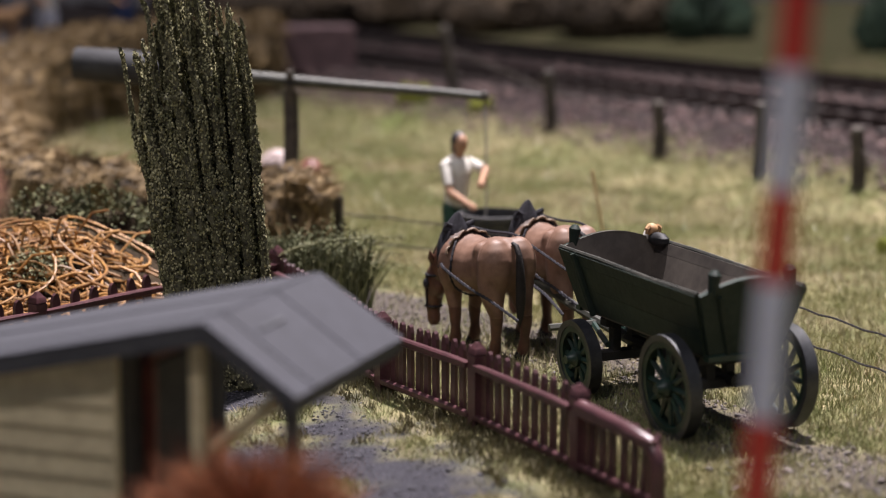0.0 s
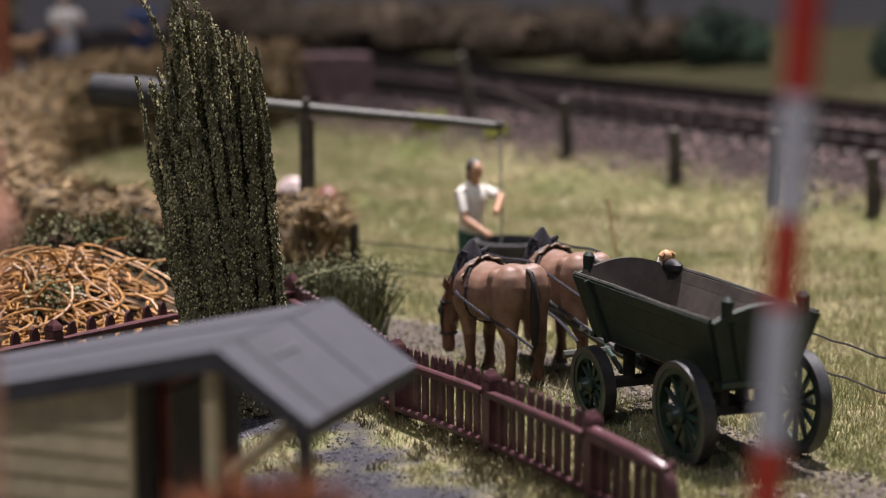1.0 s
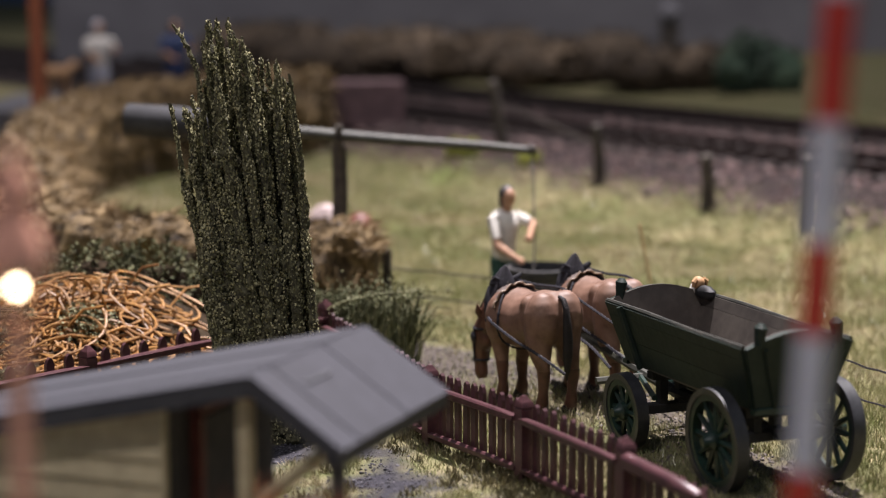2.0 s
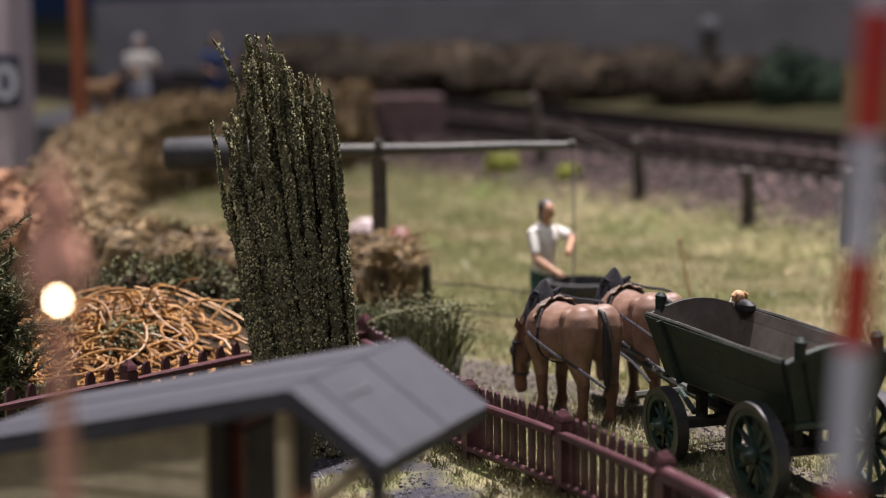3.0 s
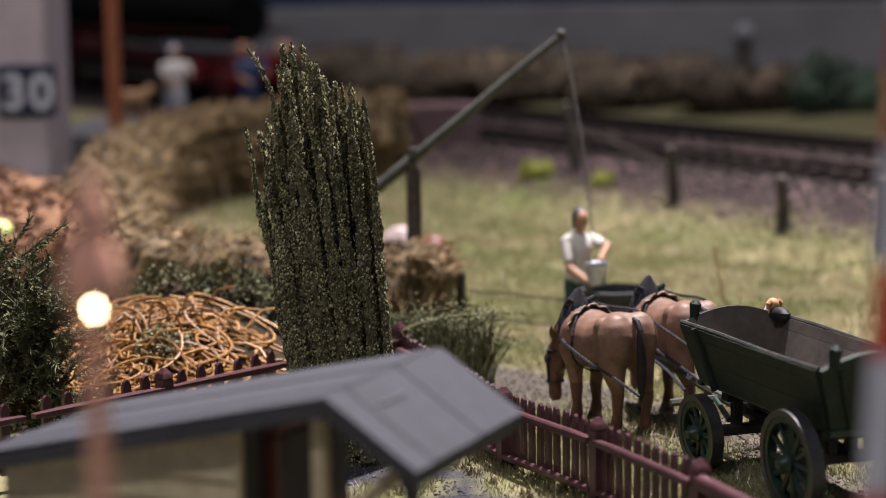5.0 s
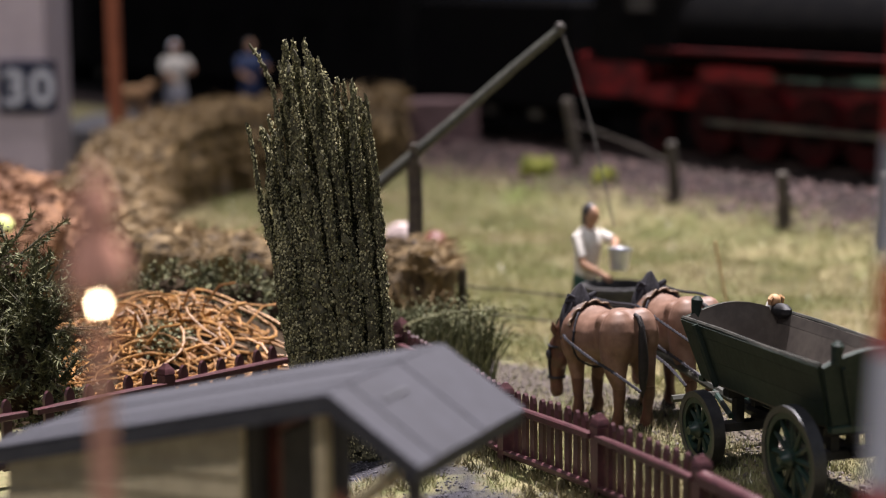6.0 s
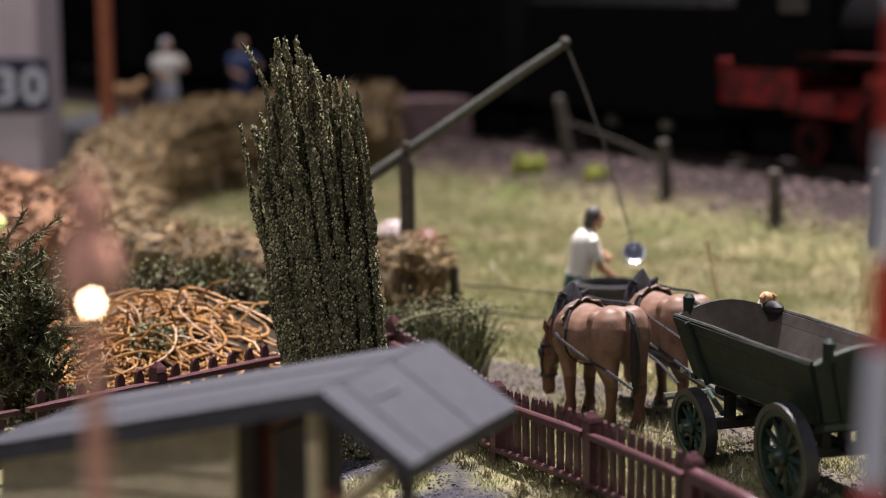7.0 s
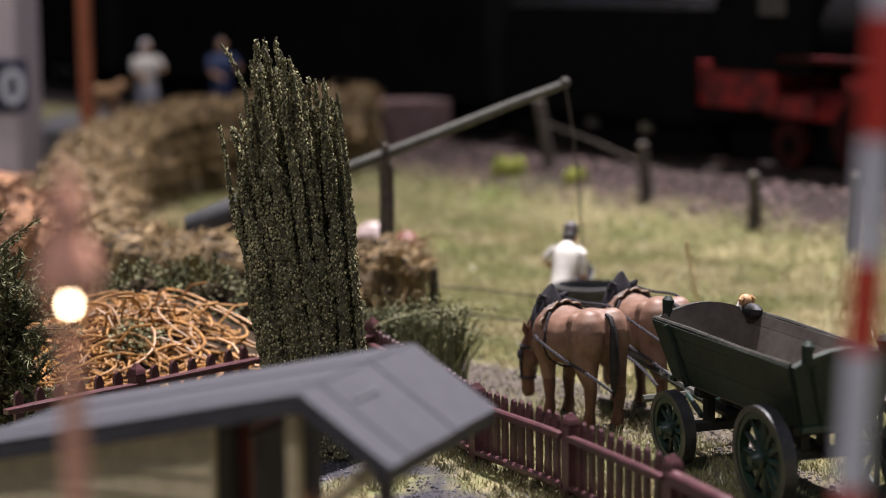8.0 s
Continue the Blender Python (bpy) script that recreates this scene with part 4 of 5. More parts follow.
def make_cane_heap():
    rng = random.Random(5)
    root = thing("cane_heap", "tangled heap of shiny orange-tan canes on dark soil", "cane heap", at=mm(-58, 284, 0))

    def top(x, y):
        return 5.5 + 10.5 * math.exp(-((x / 19) ** 2)) * smooth(-15, 10, y)
    mound = Shape()
    n = 22
    grid = [(-26 + 52 * i / n, -12 + 30 * j / n) for j in range(n + 1) for i in range(n + 1)]
    mound.add([(x, y, max(0, (top(x, y) - 1.8) * smooth(1.0, 0.75, max(abs(x) / 26, abs(y - 3) / 15)) + 0.8 * noise.noise(Vector((x, y, 0)) * 0.4))) for x, y in grid],
              [(j * (n + 1) + i, j * (n + 1) + i + 1, (j + 1) * (n + 1) + i + 1, (j + 1) * (n + 1) + i) for j in range(n) for i in range(n)])
    part("soil_mound", mound, M_SOIL_SHADE, root, "dark soil under the canes")
    canes = Shape()
    for i in range(68):
        cx, cy = rng.gauss(2, 8), rng.uniform(-10, 7)
        r1, r2 = rng.uniform(4, 11), rng.uniform(2, 6)
        a0, span, t = rng.uniform(0, 6.28), rng.uniform(1.4, 4.6), rng.uniform(-0.5, 0.5)
        lift = rng.uniform(-1.0, 1.6)
        pts = []
        for j in range(13):
            a = a0 + span * j / 12
            x, y = cx + r1 * math.cos(a) * math.cos(t) - r2 * math.sin(a) * math.sin(t), cy + r1 * math.cos(a) * math.sin(t) + r2 * math.sin(a)
            if abs(x) > 24:
                x = math.copysign(24, x)
            pts.append((x, y, top(x, y) - 0.6 + lift * math.sin(math.pi * j / 12) + 0.5 * noise.noise(Vector((x, y, i)) * 0.3)))
        w = rng.uniform(0.15, 0.25)
        canes.tube(pts, [w] * 13, 6)
    for i in range(650):
        x, y = rng.gauss(-5, 11), rng.uniform(-12, 8)
        x = max(-25, min(25, x))
        z = top(x, y) - 1.2
        a = rng.uniform(0, 6.28)
        ln = rng.uniform(1.0, 3.2)
        canes.tube([(x, y, z), (x + ln * 0.5 * math.cos(a), y + ln * 0.5 * math.sin(a), z + rng.uniform(0, 0.9)), (x + ln * math.cos(a + 0.4), y + ln * math.sin(a + 0.4), z)], 0.16, 4)
    for i in range(26):
        x, y = rng.gauss(3, 9), rng.uniform(-4, 9)
        z = top(x, y)
        e = Vector((x + rng.gauss(0, 4), y + rng.gauss(0, 2), z + rng.uniform(0.5, 3.2)))
        canes.tube([(x, y, z - 1), Vector((x, y, z)).lerp(e, 0.5) + Vector((0, 0, 0.8)), e], 0.2, 5)
    moss = Shape()
    for i in range(700):
        a, q = rng.uniform(0, 6.28), rng.random()
        x, y = 2 + 4.5 * q * math.cos(a), -2 + 3.5 * q * math.sin(a)
        moss.leaf((x, y, top(x, y) + 0.7 + rng.gauss(0, 0.3) - 0.8 * q), rng.uniform(0.15, 0.35), rng)
    part("lichen_clump", moss, M_LEAFDARK, root, "grey-green lichen among the canes", smooth=False)["kind"] = "stuff"
    part("cane_tangle", canes, M_STRAW, root)["kind"] = "stuff"
    return root


def flock_bush(name, label, at, lobes, count, size, material, seed, sprigs=0, core=M_SOIL_SHADE, reach=(2.0, 4.5), leaves_each=26):
    """A bush of many small leaves on lobes (x, y, z, rx, ry, rz); its dark core colour stands for inner shade."""
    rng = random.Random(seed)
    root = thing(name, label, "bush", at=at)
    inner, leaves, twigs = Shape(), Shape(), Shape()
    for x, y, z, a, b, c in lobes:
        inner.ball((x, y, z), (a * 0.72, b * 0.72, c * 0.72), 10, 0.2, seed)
    for i in range(count):
        x, y, z, a, b, c = lobes[rng.randrange(len(lobes))]
        d = Vector((rng.gauss(0, 1), rng.gauss(0, 1), rng.gauss(0, 1))).normalized()
        k = rng.uniform(0.72, 1.06) + 0.22 * noise.noise(d * 3 + Vector((seed, x, y)))
        leaves.leaf((x + d.x * a * k, y + d.y * b * k, max(0.1, z + d.z * c * k)), size * rng.uniform(0.6, 1.3), rng)
    for i in range(sprigs):
        x, y, z, a, b, c = lobes[rng.randrange(len(lobes))]
        d = Vector((rng.gauss(0.25, 1), rng.gauss(-0.3, 0.7), rng.gauss(0.6, 0.7))).normalized()
        p = Vector((x + d.x * a * 0.8, y + d.y * b * 0.8, max(0.5, z + d.z * c * 0.8)))
        ln = rng.uniform(*reach)
        e = p + (d + Vector((rng.gauss(0, 0.4), 0, rng.gauss(0, 0.3)))).normalized() * ln
        twigs.tube([p, p.lerp(e, 0.5) + Vector((0, 0, 0.3)), e], [0.14, 0.12, 0.05], 4)
        for j in range(leaves_each):
            q = p.lerp(e, rng.random())
            leaves.blade(q, (e - p).normalized() * 0.5 + Vector((rng.gauss(0, 0.5), rng.gauss(0, 0.5), rng.gauss(0, 0.5))), rng.uniform(0.06, 0.11), rng)
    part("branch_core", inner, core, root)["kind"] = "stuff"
    if sprigs:
        part("sprig_wood", twigs, M_STALK, root)["kind"] = "stuff"
    part("foliage", leaves, material, root, smooth=False)
    return root


def make_blade_bush():
    """The tuft of fine drooping blades at the fence corner."""
    rng = random.Random(8)
    root = thing("grass_bush", "dark green tuft of fine drooping blades at the fence corner", "bush", at=mm(-17, 301, 0))
    sh = Shape()
    for i in range(400):
        x, y = rng.uniform(-10, 6.2), rng.gauss(0, 3)
        h = rng.uniform(8, 12.6)
        ox, oy = rng.gauss(0.8, 1.6) + x * 0.15, rng.gauss(0, 1.2)
        pts = [(x, y, 0), (x + ox * 0.2, y + oy * 0.2, h * 0.5), (x + ox * 0.7, y + oy * 0.6, h * 0.92), (x + ox * 1.2, y + oy, h * rng.uniform(0.8, 1.0))]
        sh.tube(pts, [0.13, 0.12, 0.1, 0.05], 3, cap=False)
    part("blade_tuft", sh, M_LEAF, root)["kind"] = "stuff"
    lf = Shape()
    for i in range(1300):
        x, y = rng.uniform(-11, 6.4), rng.gauss(0, 3)
        lf.leaf((x, y, 11.4 + rng.gauss(0, 1.0) - 0.02 * x * x), rng.uniform(0.14, 0.32), rng)
    part("leaf_flock", lf, M_LEAF, root, smooth=False)["kind"] = "stuff"
    sp = Shape()
    pts = [(-8, -5, 9.4), (-4, -6, 11.2), (1, -6.5, 12.4), (6, -6.5, 12.8), (11.5, -6, 12.7)]
    sp.tube(pts, [0.2, 0.17, 0.14, 0.1, 0.05], 5)
    for i in range(160):
        k = rng.random() * 3.99
        p = Vector(pts[int(k)]).lerp(Vector(pts[int(k) + 1]), k % 1)
        sp.leaf(p + Vector((rng.gauss(0, 0.2), rng.gauss(0, 0.2), rng.gauss(0, 0.25))), rng.uniform(0.12, 0.3), rng)
    part("long_sprig", sp, M_LEAFDARK, root, "long grey-green side shoot", smooth=False)


def make_hedge(name, label, line, heights, width, material, seed, fibres):
    """A winding bank of shaggy mat: ragged undercut faces, a rounded matted top, fibres in hanging locks."""
    rng = random.Random(seed)
    root = thing(name, label, "hedge")
    core, hair = Shape(), Shape()
    pts, tall = [], []
    v = [Vector(p) for p in line]
    for i in range(len(v) - 1):
        p0, p1, p2, p3 = v[max(0, i - 1)], v[i], v[i + 1], v[min(len(v) - 1, i + 2)]
        n = max(2, int((p2 - p1).length / 1.1))
        for j in range(n):
            t = j / n
            pts.append(0.5 * (2 * p1 + (p2 - p0) * t + (2 * p0 - 5 * p1 + 4 * p2 - p3) * t * t + (3 * p1 - p0 - 3 * p2 + p3) * t ** 3))
            tall.append(heights[i] + (heights[i + 1] - heights[i]) * t)
    pts.append(v[-1])
    tall.append(heights[-1])
    prof = [(-0.46, -0.08), (-0.44, 0.12), (-0.45, 0.28), (-0.48, 0.44), (-0.52, 0.58), (-0.53, 0.72), (-0.48, 0.86), (-0.38, 0.96), (-0.2, 1.02), (0, 1.04), (0.2, 1.02), (0.38, 0.96), (0.48, 0.86), (0.53, 0.72), (0.52, 0.55), (0.47, 0.38), (0.44, 0.18), (0.46, -0.08)]
    k = len(prof)
    rings = []
    for i, p in enumerate(pts):
        d = (pts[min(i + 4, len(pts) - 1)] - pts[max(i - 4, 0)]).normalized()
        side = Vector((d.y, -d.x))
        end = min(1.0, 0.5 + 0.1 * min(i, len(pts) - 1 - i))
        ring = []
        for u, w in prof:
            q = p + side * (u * width * end)
            s = Vector((q.x, q.y, w * tall[i] + seed * 9))
            lock = noise.noise(Vector((q.x * 0.3, q.y * 0.3, w * 1.2 + seed))) * 2.6
            rough = noise.noise(s * 0.16) * 2.4 + noise.noise(s * 0.5) * 1.5 + noise.noise(s * 1.1) * 0.7
            out = (lock + rough) * (1 if u > 0 else -1) * smooth(0.15, 0.4, abs(u))
            q = q + side * out + d * noise.noise(s * 0.5 + Vector((7, 7, 7))) * 1.1
            z = land(q.x, q.y) + w * tall[i] * (0.7 + 0.3 * end) + (rough * 0.75 + 0.8 * lock if w > 0.8 else 0)
            ring.append((q.x, q.y, z))
        rings.append((ring, d, side))
    core.add([q for r, d, s in rings for q in r], [(i * k + j, (i + 1) * k + j, (i + 1) * k + j + 1, i * k + j + 1) for i in range(len(pts) - 1) for j in range(k - 1)] + [tuple(range(k)), tuple(reversed(range((len(pts) - 1) * k, len(pts) * k)))])
    for i in range(fibres):
        m = rng.randrange(len(rings))
        ring, d, side = rings[m]
        j = rng.choice((6, 7, 8, 9, 10, 11, 12)) if rng.random() < 0.66 else rng.choice((3, 4, 5, 13, 14, 15))
        b = Vector(ring[j]) + Vector((rng.gauss(0, 0.5), rng.gauss(0, 0.5), rng.uniform(-0.3, 0.3)))
        curl = noise.noise(b * 0.22 + Vector((3, 1, seed))) * 4
        if 6 <= j <= 12:
            t = Vector((math.cos(curl) + rng.gauss(0, 0.4), math.sin(curl) + rng.gauss(0, 0.4), rng.uniform(-0.15, 0.5)))
        else:
            sg = 1 if j > 9 else -1
            t = Vector((side.x * sg * 0.4 + d.x * curl * 0.2 + rng.gauss(0, 0.3), side.y * sg * 0.4 + d.y * curl * 0.2 + rng.gauss(0, 0.3), -rng.uniform(0.3, 1.4)))
        hair.blade(b, t.normalized() * rng.uniform(1.2, 4.2), rng.uniform(0.06, 0.14) * (1 + tall[m] / 50), rng, 0.6)
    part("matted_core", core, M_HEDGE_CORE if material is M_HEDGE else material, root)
    part("loose_fibre", hair, material, root, smooth=False)["kind"] = "stuff"
    return root


def make_red_bush():
    rng = random.Random(3)
    root = thing("red_shrub", "russet red shrub of fine radiating twigs", "bush", at=mm(-13.8, 139, 0))
    sh, tr = Shape(), Shape()
    tr.tube([(0, 0, -0.5), (0.3, 0, 9), (0, 0, 18)], [0.9, 0.7, 0.4], 8)
    for i in range(2600):
        d = Vector((rng.gauss(0, 1), rng.gauss(0, 1), rng.gauss(0.35, 0.8))).normalized()
        k = rng.uniform(0.2, 0.75)
        c = Vector((0.5, 0, 17.2))
        p = c + Vector((d.x * 9.6, d.y * 6.5, d.z * 8.2)) * k
        sh.blade(p, Vector((d.x * 9.6, d.y * 6.5, d.z * 8.2)) * rng.uniform(0.25, 0.5), rng.uniform(0.07, 0.14), rng)
    part("trunk", tr, M_STALK, root)
    part("twig_crown", sh, M_REDBUSH, root, smooth=False)["kind"] = "stuff"


# ---------------------------------------------------------------- near poles
def make_striped_pole():
    root = thing("striped_pole", "slender red and white striped pole, slightly leaning", "pole", at=mm(15.1, 109.8, -7.56) @ Matrix.Scale(1.12, 4))
    edges = [0.0, 6.2, 12.4, 18.6, 24.8, 31.0, 37.4, 44.1, 48.6, 54.4, 60.4, 66.5, 72.5, 80.0]
    for i in range(len(edges) - 1):
        sh = Shape()
        a, b = edges[i], edges[i + 1]
        sh.tube([(0.0545 * a, 0, a), (0.0545 * b, 0, b)], 0.8, 16)
        part("band", sh, M_RED if i % 2 else M_WHITE, root, "red band" if i % 2 else "white band")
    sh = Shape()
    sh.lathe([(0, 0.9), (2.2, 0.9), (2.4, 0.2), (2.4, -0.6), (0, -0.6)])
    part("foot", sh, M_IRON, root)


def make_street_lamp():
    root = thing("street_lamp", "copper-coloured street lamp with a lit bulb", "street lamp", at=mm(-25.4, 109.8, -7.56) @ Matrix.Scale(1.12, 4))
    sh = Shape()
    sh.lathe([(0, -0.6), (1.8, -0.6), (1.8, 1.5), (1.1, 2.5), (0.75, 6), (0.58, 30), (0.52, 44.8), (0, 44.8)], n=16)
    part("post", sh, M_COPPER, root)
    sh = Shape()
    sh.ball((0, 0, 46.5), (0.17, 0.17, 0.22), 16)
    part("bulb", sh, M_BULB, root, "glowing warm bulb")
    sh = Shape()
    sh.lathe([(1.55, 47.5), (1.5, 48.2), (1.2, 49.4), (0.75, 50.0), (0.7, 50.6), (0.95, 50.9), (0.9, 51.6), (0.4, 52.4), (0.25, 53.2), (0, 53.4)], n=20)
    sh.lathe([(1.48, 47.55), (1.15, 49.2), (0, 49.6)], n=20)
    part("shade", sh, M_COPPER, root, "copper lamp shade")
    for i in range(4):
        a = math.pi * (0.25 + i / 2)
        sh = Shape()
        sh.tube([(0.5 * math.cos(a), 0.5 * math.sin(a), 44.6), (1.3 * math.cos(a), 1.3 * math.sin(a), 46.0), (1.4 * math.cos(a), 1.4 * math.sin(a), 47.8)], 0.09, 5)
        part("bracket", sh, M_COPPER, root)


# ---------------------------------------------------------------- draw well, carrier figure and bucket
def make_well():
    tub = thing("well_ring", "black round well tub standing in the meadow", "well", at=mm(8.4, 338, 0) @ Matrix.Diagonal((0.88, 0.9, 1, 1)))
    sh = Shape()
    sh.lathe([(6.0, -0.6), (6.3, 8.2), (6.7, 8.4), (6.7, 9.4), (5.9, 9.5), (5.6, 8.6), (5.5, 1.0), (0, 1.0)], n=32)
    part("ring", sh, M_TUB, tub)
    for z in (2.2, 6.2):
        sh = Shape()
        sh.lathe([(6.2, z - 0.3), (6.55, z - 0.3), (6.55, z + 0.3), (6.2, z + 0.3)], n=32)
        part("hoop", sh, M_IRON, tub)
    post = thing("well_post", "dark forked wooden post of the draw well", "post", at=mm(-26.0, 355, 0))
    sh = Shape()
    sh.tube([(0, 0, -1), (-0.3, 0, 10), (0.1, 0, 20), (0, 0, 27.7)], [1.55, 1.4, 1.3, 1.3], 10)
    part("trunk", sh, M_POST, post)
    for s in (-1, 1):
        sh = Shape()
        sh.tube([(0, s * 0.4, 25.8), (0, s * 1.3, 28.3), (0, s * 1.5, 31.4)], [0.9, 0.75, 0.6], 8)
        part("fork", sh, M_POST, post)
    beam = thing("well_beam", "long grey-green swinging pole with log counterweight", "well beam", at=mm(-26.0, 355, 29.5))
    sh = Shape()
    sh.tube([(-24, 0, 0), (-10, 0, 0.1), (10, 0, 0), (24, 0, 0.15), (33.4, 0, 0)], [1.15, 1.1, 0.95, 0.8, 0.7], 10)
    part("pole", sh, M_POLEWOOD, beam)
    sh = Shape()
    sh.tube([(-37, 0, 0), (-36.4, 0, 0), (-28, 0, 0.1), (-20.5, 0, 0), (-19.5, 0, 0)], [2.4, 2.8, 2.9, 2.6, 2.1], 16)
    part("counterweight", sh, mat("grey_log", (0.045, 0.045, 0.048), (0.03, 0.03, 0.032), 300, 0.8, spec=0.2), beam, "thick grey log counterweight")
    sh = Shape()
    sh.tube([(0, -2.2, 0), (0, 2.2, 0)], 0.45, 8)
    part("pin", sh, M_IRON, beam)
    sh = Shape()
    sh.ball((33.1, 0, 0.2), (0.9, 0.9, 0.95), 10)
    part("rope_knot", sh, M_ROPE, beam)
    rope = thing("well_rope", "thin grey well rope hanging from the pole's tip", "rope")
    sh = Shape()
    sh.tube([(0, 0, 0), (0.5, 0, -9), (0.7, 0, -18), (0.4, 0, -27), (0, 0, -36)], [0.18, 0.17, 0.16, 0.14, 0.13], 6)
    part("cord", sh, M_ROPE, rope)
    bucket = thing("tin_bucket", "shiny tin bucket with a bail handle", "bucket")
    sh = Shape()
    sh.lathe([(0, -1.7), (1.5, -1.7), (1.85, 1.5), (1.98, 1.6), (1.94, 1.8), (1.7, 1.7), (1.35, -1.4), (0, -1.4)], n=20)
    part("pail", sh, M_TIN, bucket)
    sh = Shape()
    sh.tube([(1.6 * math.cos(a), 0, 1.6 + 1.0 * math.sin(a)) for a in [math.pi * i / 10 for i in range(11)]], 0.09, 5)
    part("bail", sh, M_IRON, bucket)
    return beam, rope, bucket


def figure(sh, arms=((3.2, 3.0, 12.2), (3.2, -1.0, 10.0)), bend=0.0, slim=1.0, elbows=((-0.5, 1.1, -0.9), (-0.5, -1.1, -0.9))):
    """A plain painted standing figure 20 mm high, looking along local x; slots: skin, shirt, trousers, cap."""
    b = bend
    start = len(sh.v)
    sh.slot = 2
    for s in (-1, 1):
        sh.tube([(0, s * 1.3, 0), (0.1, s * 1.3, 4.2), (0, s * 1.2, 8.4)], [1.1, 1.25, 1.6], 8)
        sh.ball((0.6, s * 1.3, 0.5), (1.7, 0.9, 0.6), 8)
    sh.tube([(0, 0, 6.6), (0.1 + b * 0.1, 0, 8.6), (0.1 + b * 0.15, 0, 9.0)], [2.2, 2.3, 2.2], 14, wide=1.15)
    sh.slot = 1
    sh.tube([(0.1 + b * 0.1, 0, 8.7), (0.1 + b * 0.25, 0, 9.6), (0.3 + b * 0.45, 0, 11.4), (0.2 + b * 0.9, 0, 13.6), (0.1 + b * 1.0, 0, 14.9), (0.1 + b * 1.1, 0, 15.7), (0.1 + b * 1.15, 0, 16.2)], [2.2, 2.15, 2.35, 2.65, 2.4, 1.6, 0.8], 16, wide=1.25)
    sh.v[start:] = [(x * slim * 0.86, y * slim, z) for x, y, z in sh.v[start:]]
    for s, hand, out in ((1, arms[0], elbows[0]), (-1, arms[1], elbows[1])):
        shoulder = Vector((0.1 + b * 0.9, s * 2.8 * slim, 14.6))
        hand = Vector(hand)
        elbow = shoulder.lerp(hand, 0.5) + Vector(out)
        sh.slot = 1
        sh.tube([shoulder - Vector((0, s * 0.7, -0.3)), shoulder, shoulder.lerp(elbow, 0.75)], [1.0, 1.15 * slim, 1.0 * slim], 9)
        sh.slot = 0
        sh.tube([shoulder.lerp(elbow, 0.65), elbow, elbow.lerp(hand, 0.6), hand], [0.72, 0.7, 0.55, 0.5], 9)
        sh.ball(hand, (0.75, 0.6, 0.6), 8)
    sh.slot = 0
    sh.tube([(0.2 + b * 1.1, 0, 15.6), (0.4 + b * 1.25, 0, 17.2)], 0.8, 8)
    sh.ball((0.6 + b * 1.4, 0, 17.9), (1.3, 1.12, 1.55), 12)
    sh.slot = 3
    sh.ball((0.0 + b * 1.4, 0, 18.4), (1.45, 1.32, 1.4), 12)
    sh.ball((-0.5 + b * 1.35, 0, 17.3), (0.95, 1.15, 1.3), 10)
    return sh


def make_carrier():
    sh = figure(Shape(), arms=((5.6, 1.5, 12.0), (7.2, -0.9, 8.9)), bend=0.9, slim=0.84, elbows=((-0.6, 2.2, 0.5), (-1.2, -1.0, -0.9)))
    sh.v = [(x * 1.06, y * 1.05, z * 1.115) for x, y, z in sh.v]
    return tagged(part("toy_figure", sh, [M_SKIN, M_SHIRT, M_TROUSER, M_HAIR]), "painted toy figure in white shirt at the well", "figurine")


# ---------------------------------------------------------------- wire fence, far posts, railway
def make_wires():
    line = [(-17.5, 345), (-1.0, 335), (30, 300), (47, 266), (55, 247), (70, 208)]
    root = thing("wire_fence", "low dark wire fence with short posts along the track", "fence")
    for i in (0, 2, 5):
        x, y = line[i]
        sh = Shape()
        sh.tube([(x, y, -1), (x + 0.1, y, 5), (x, y, 11.0 if i != 2 else 9.6), (x, y, 11.4 if i != 2 else 10)], [0.9, 0.85, 0.8, 0.4], 8)
        part("post", sh, M_POST, root)
    for z in (8.2, 3.8):
        sh = Shape()
        pts = []
        for (a, b), (c, d) in zip(line, line[1:]):
            pts += [(a + (c - a) * k / 6, b + (d - b) * k / 6, z + 0.12 * math.sin(k * 2.1 + a)) for k in range(6)]
        pts.append((*line[-1], z))
        part("wire", cord(pts, 0.15), M_WIRE, root)
    M_REED = mat("pale_reed", (0.42, 0.3, 0.16), (0.34, 0.23, 0.12), 300, 0.6)
    reed = thing("reed_stalk", "single pale tan reed stalk in the meadow", "reed", at=mm(27, 338, 0))
    sh = Shape()
    sh.tube([(0, 0, -0.5), (-0.8, 0, 7), (-2.6, 0, 16.5)], [0.22, 0.2, 0.26], 6)
    part("stalk", sh, M_REED, reed)


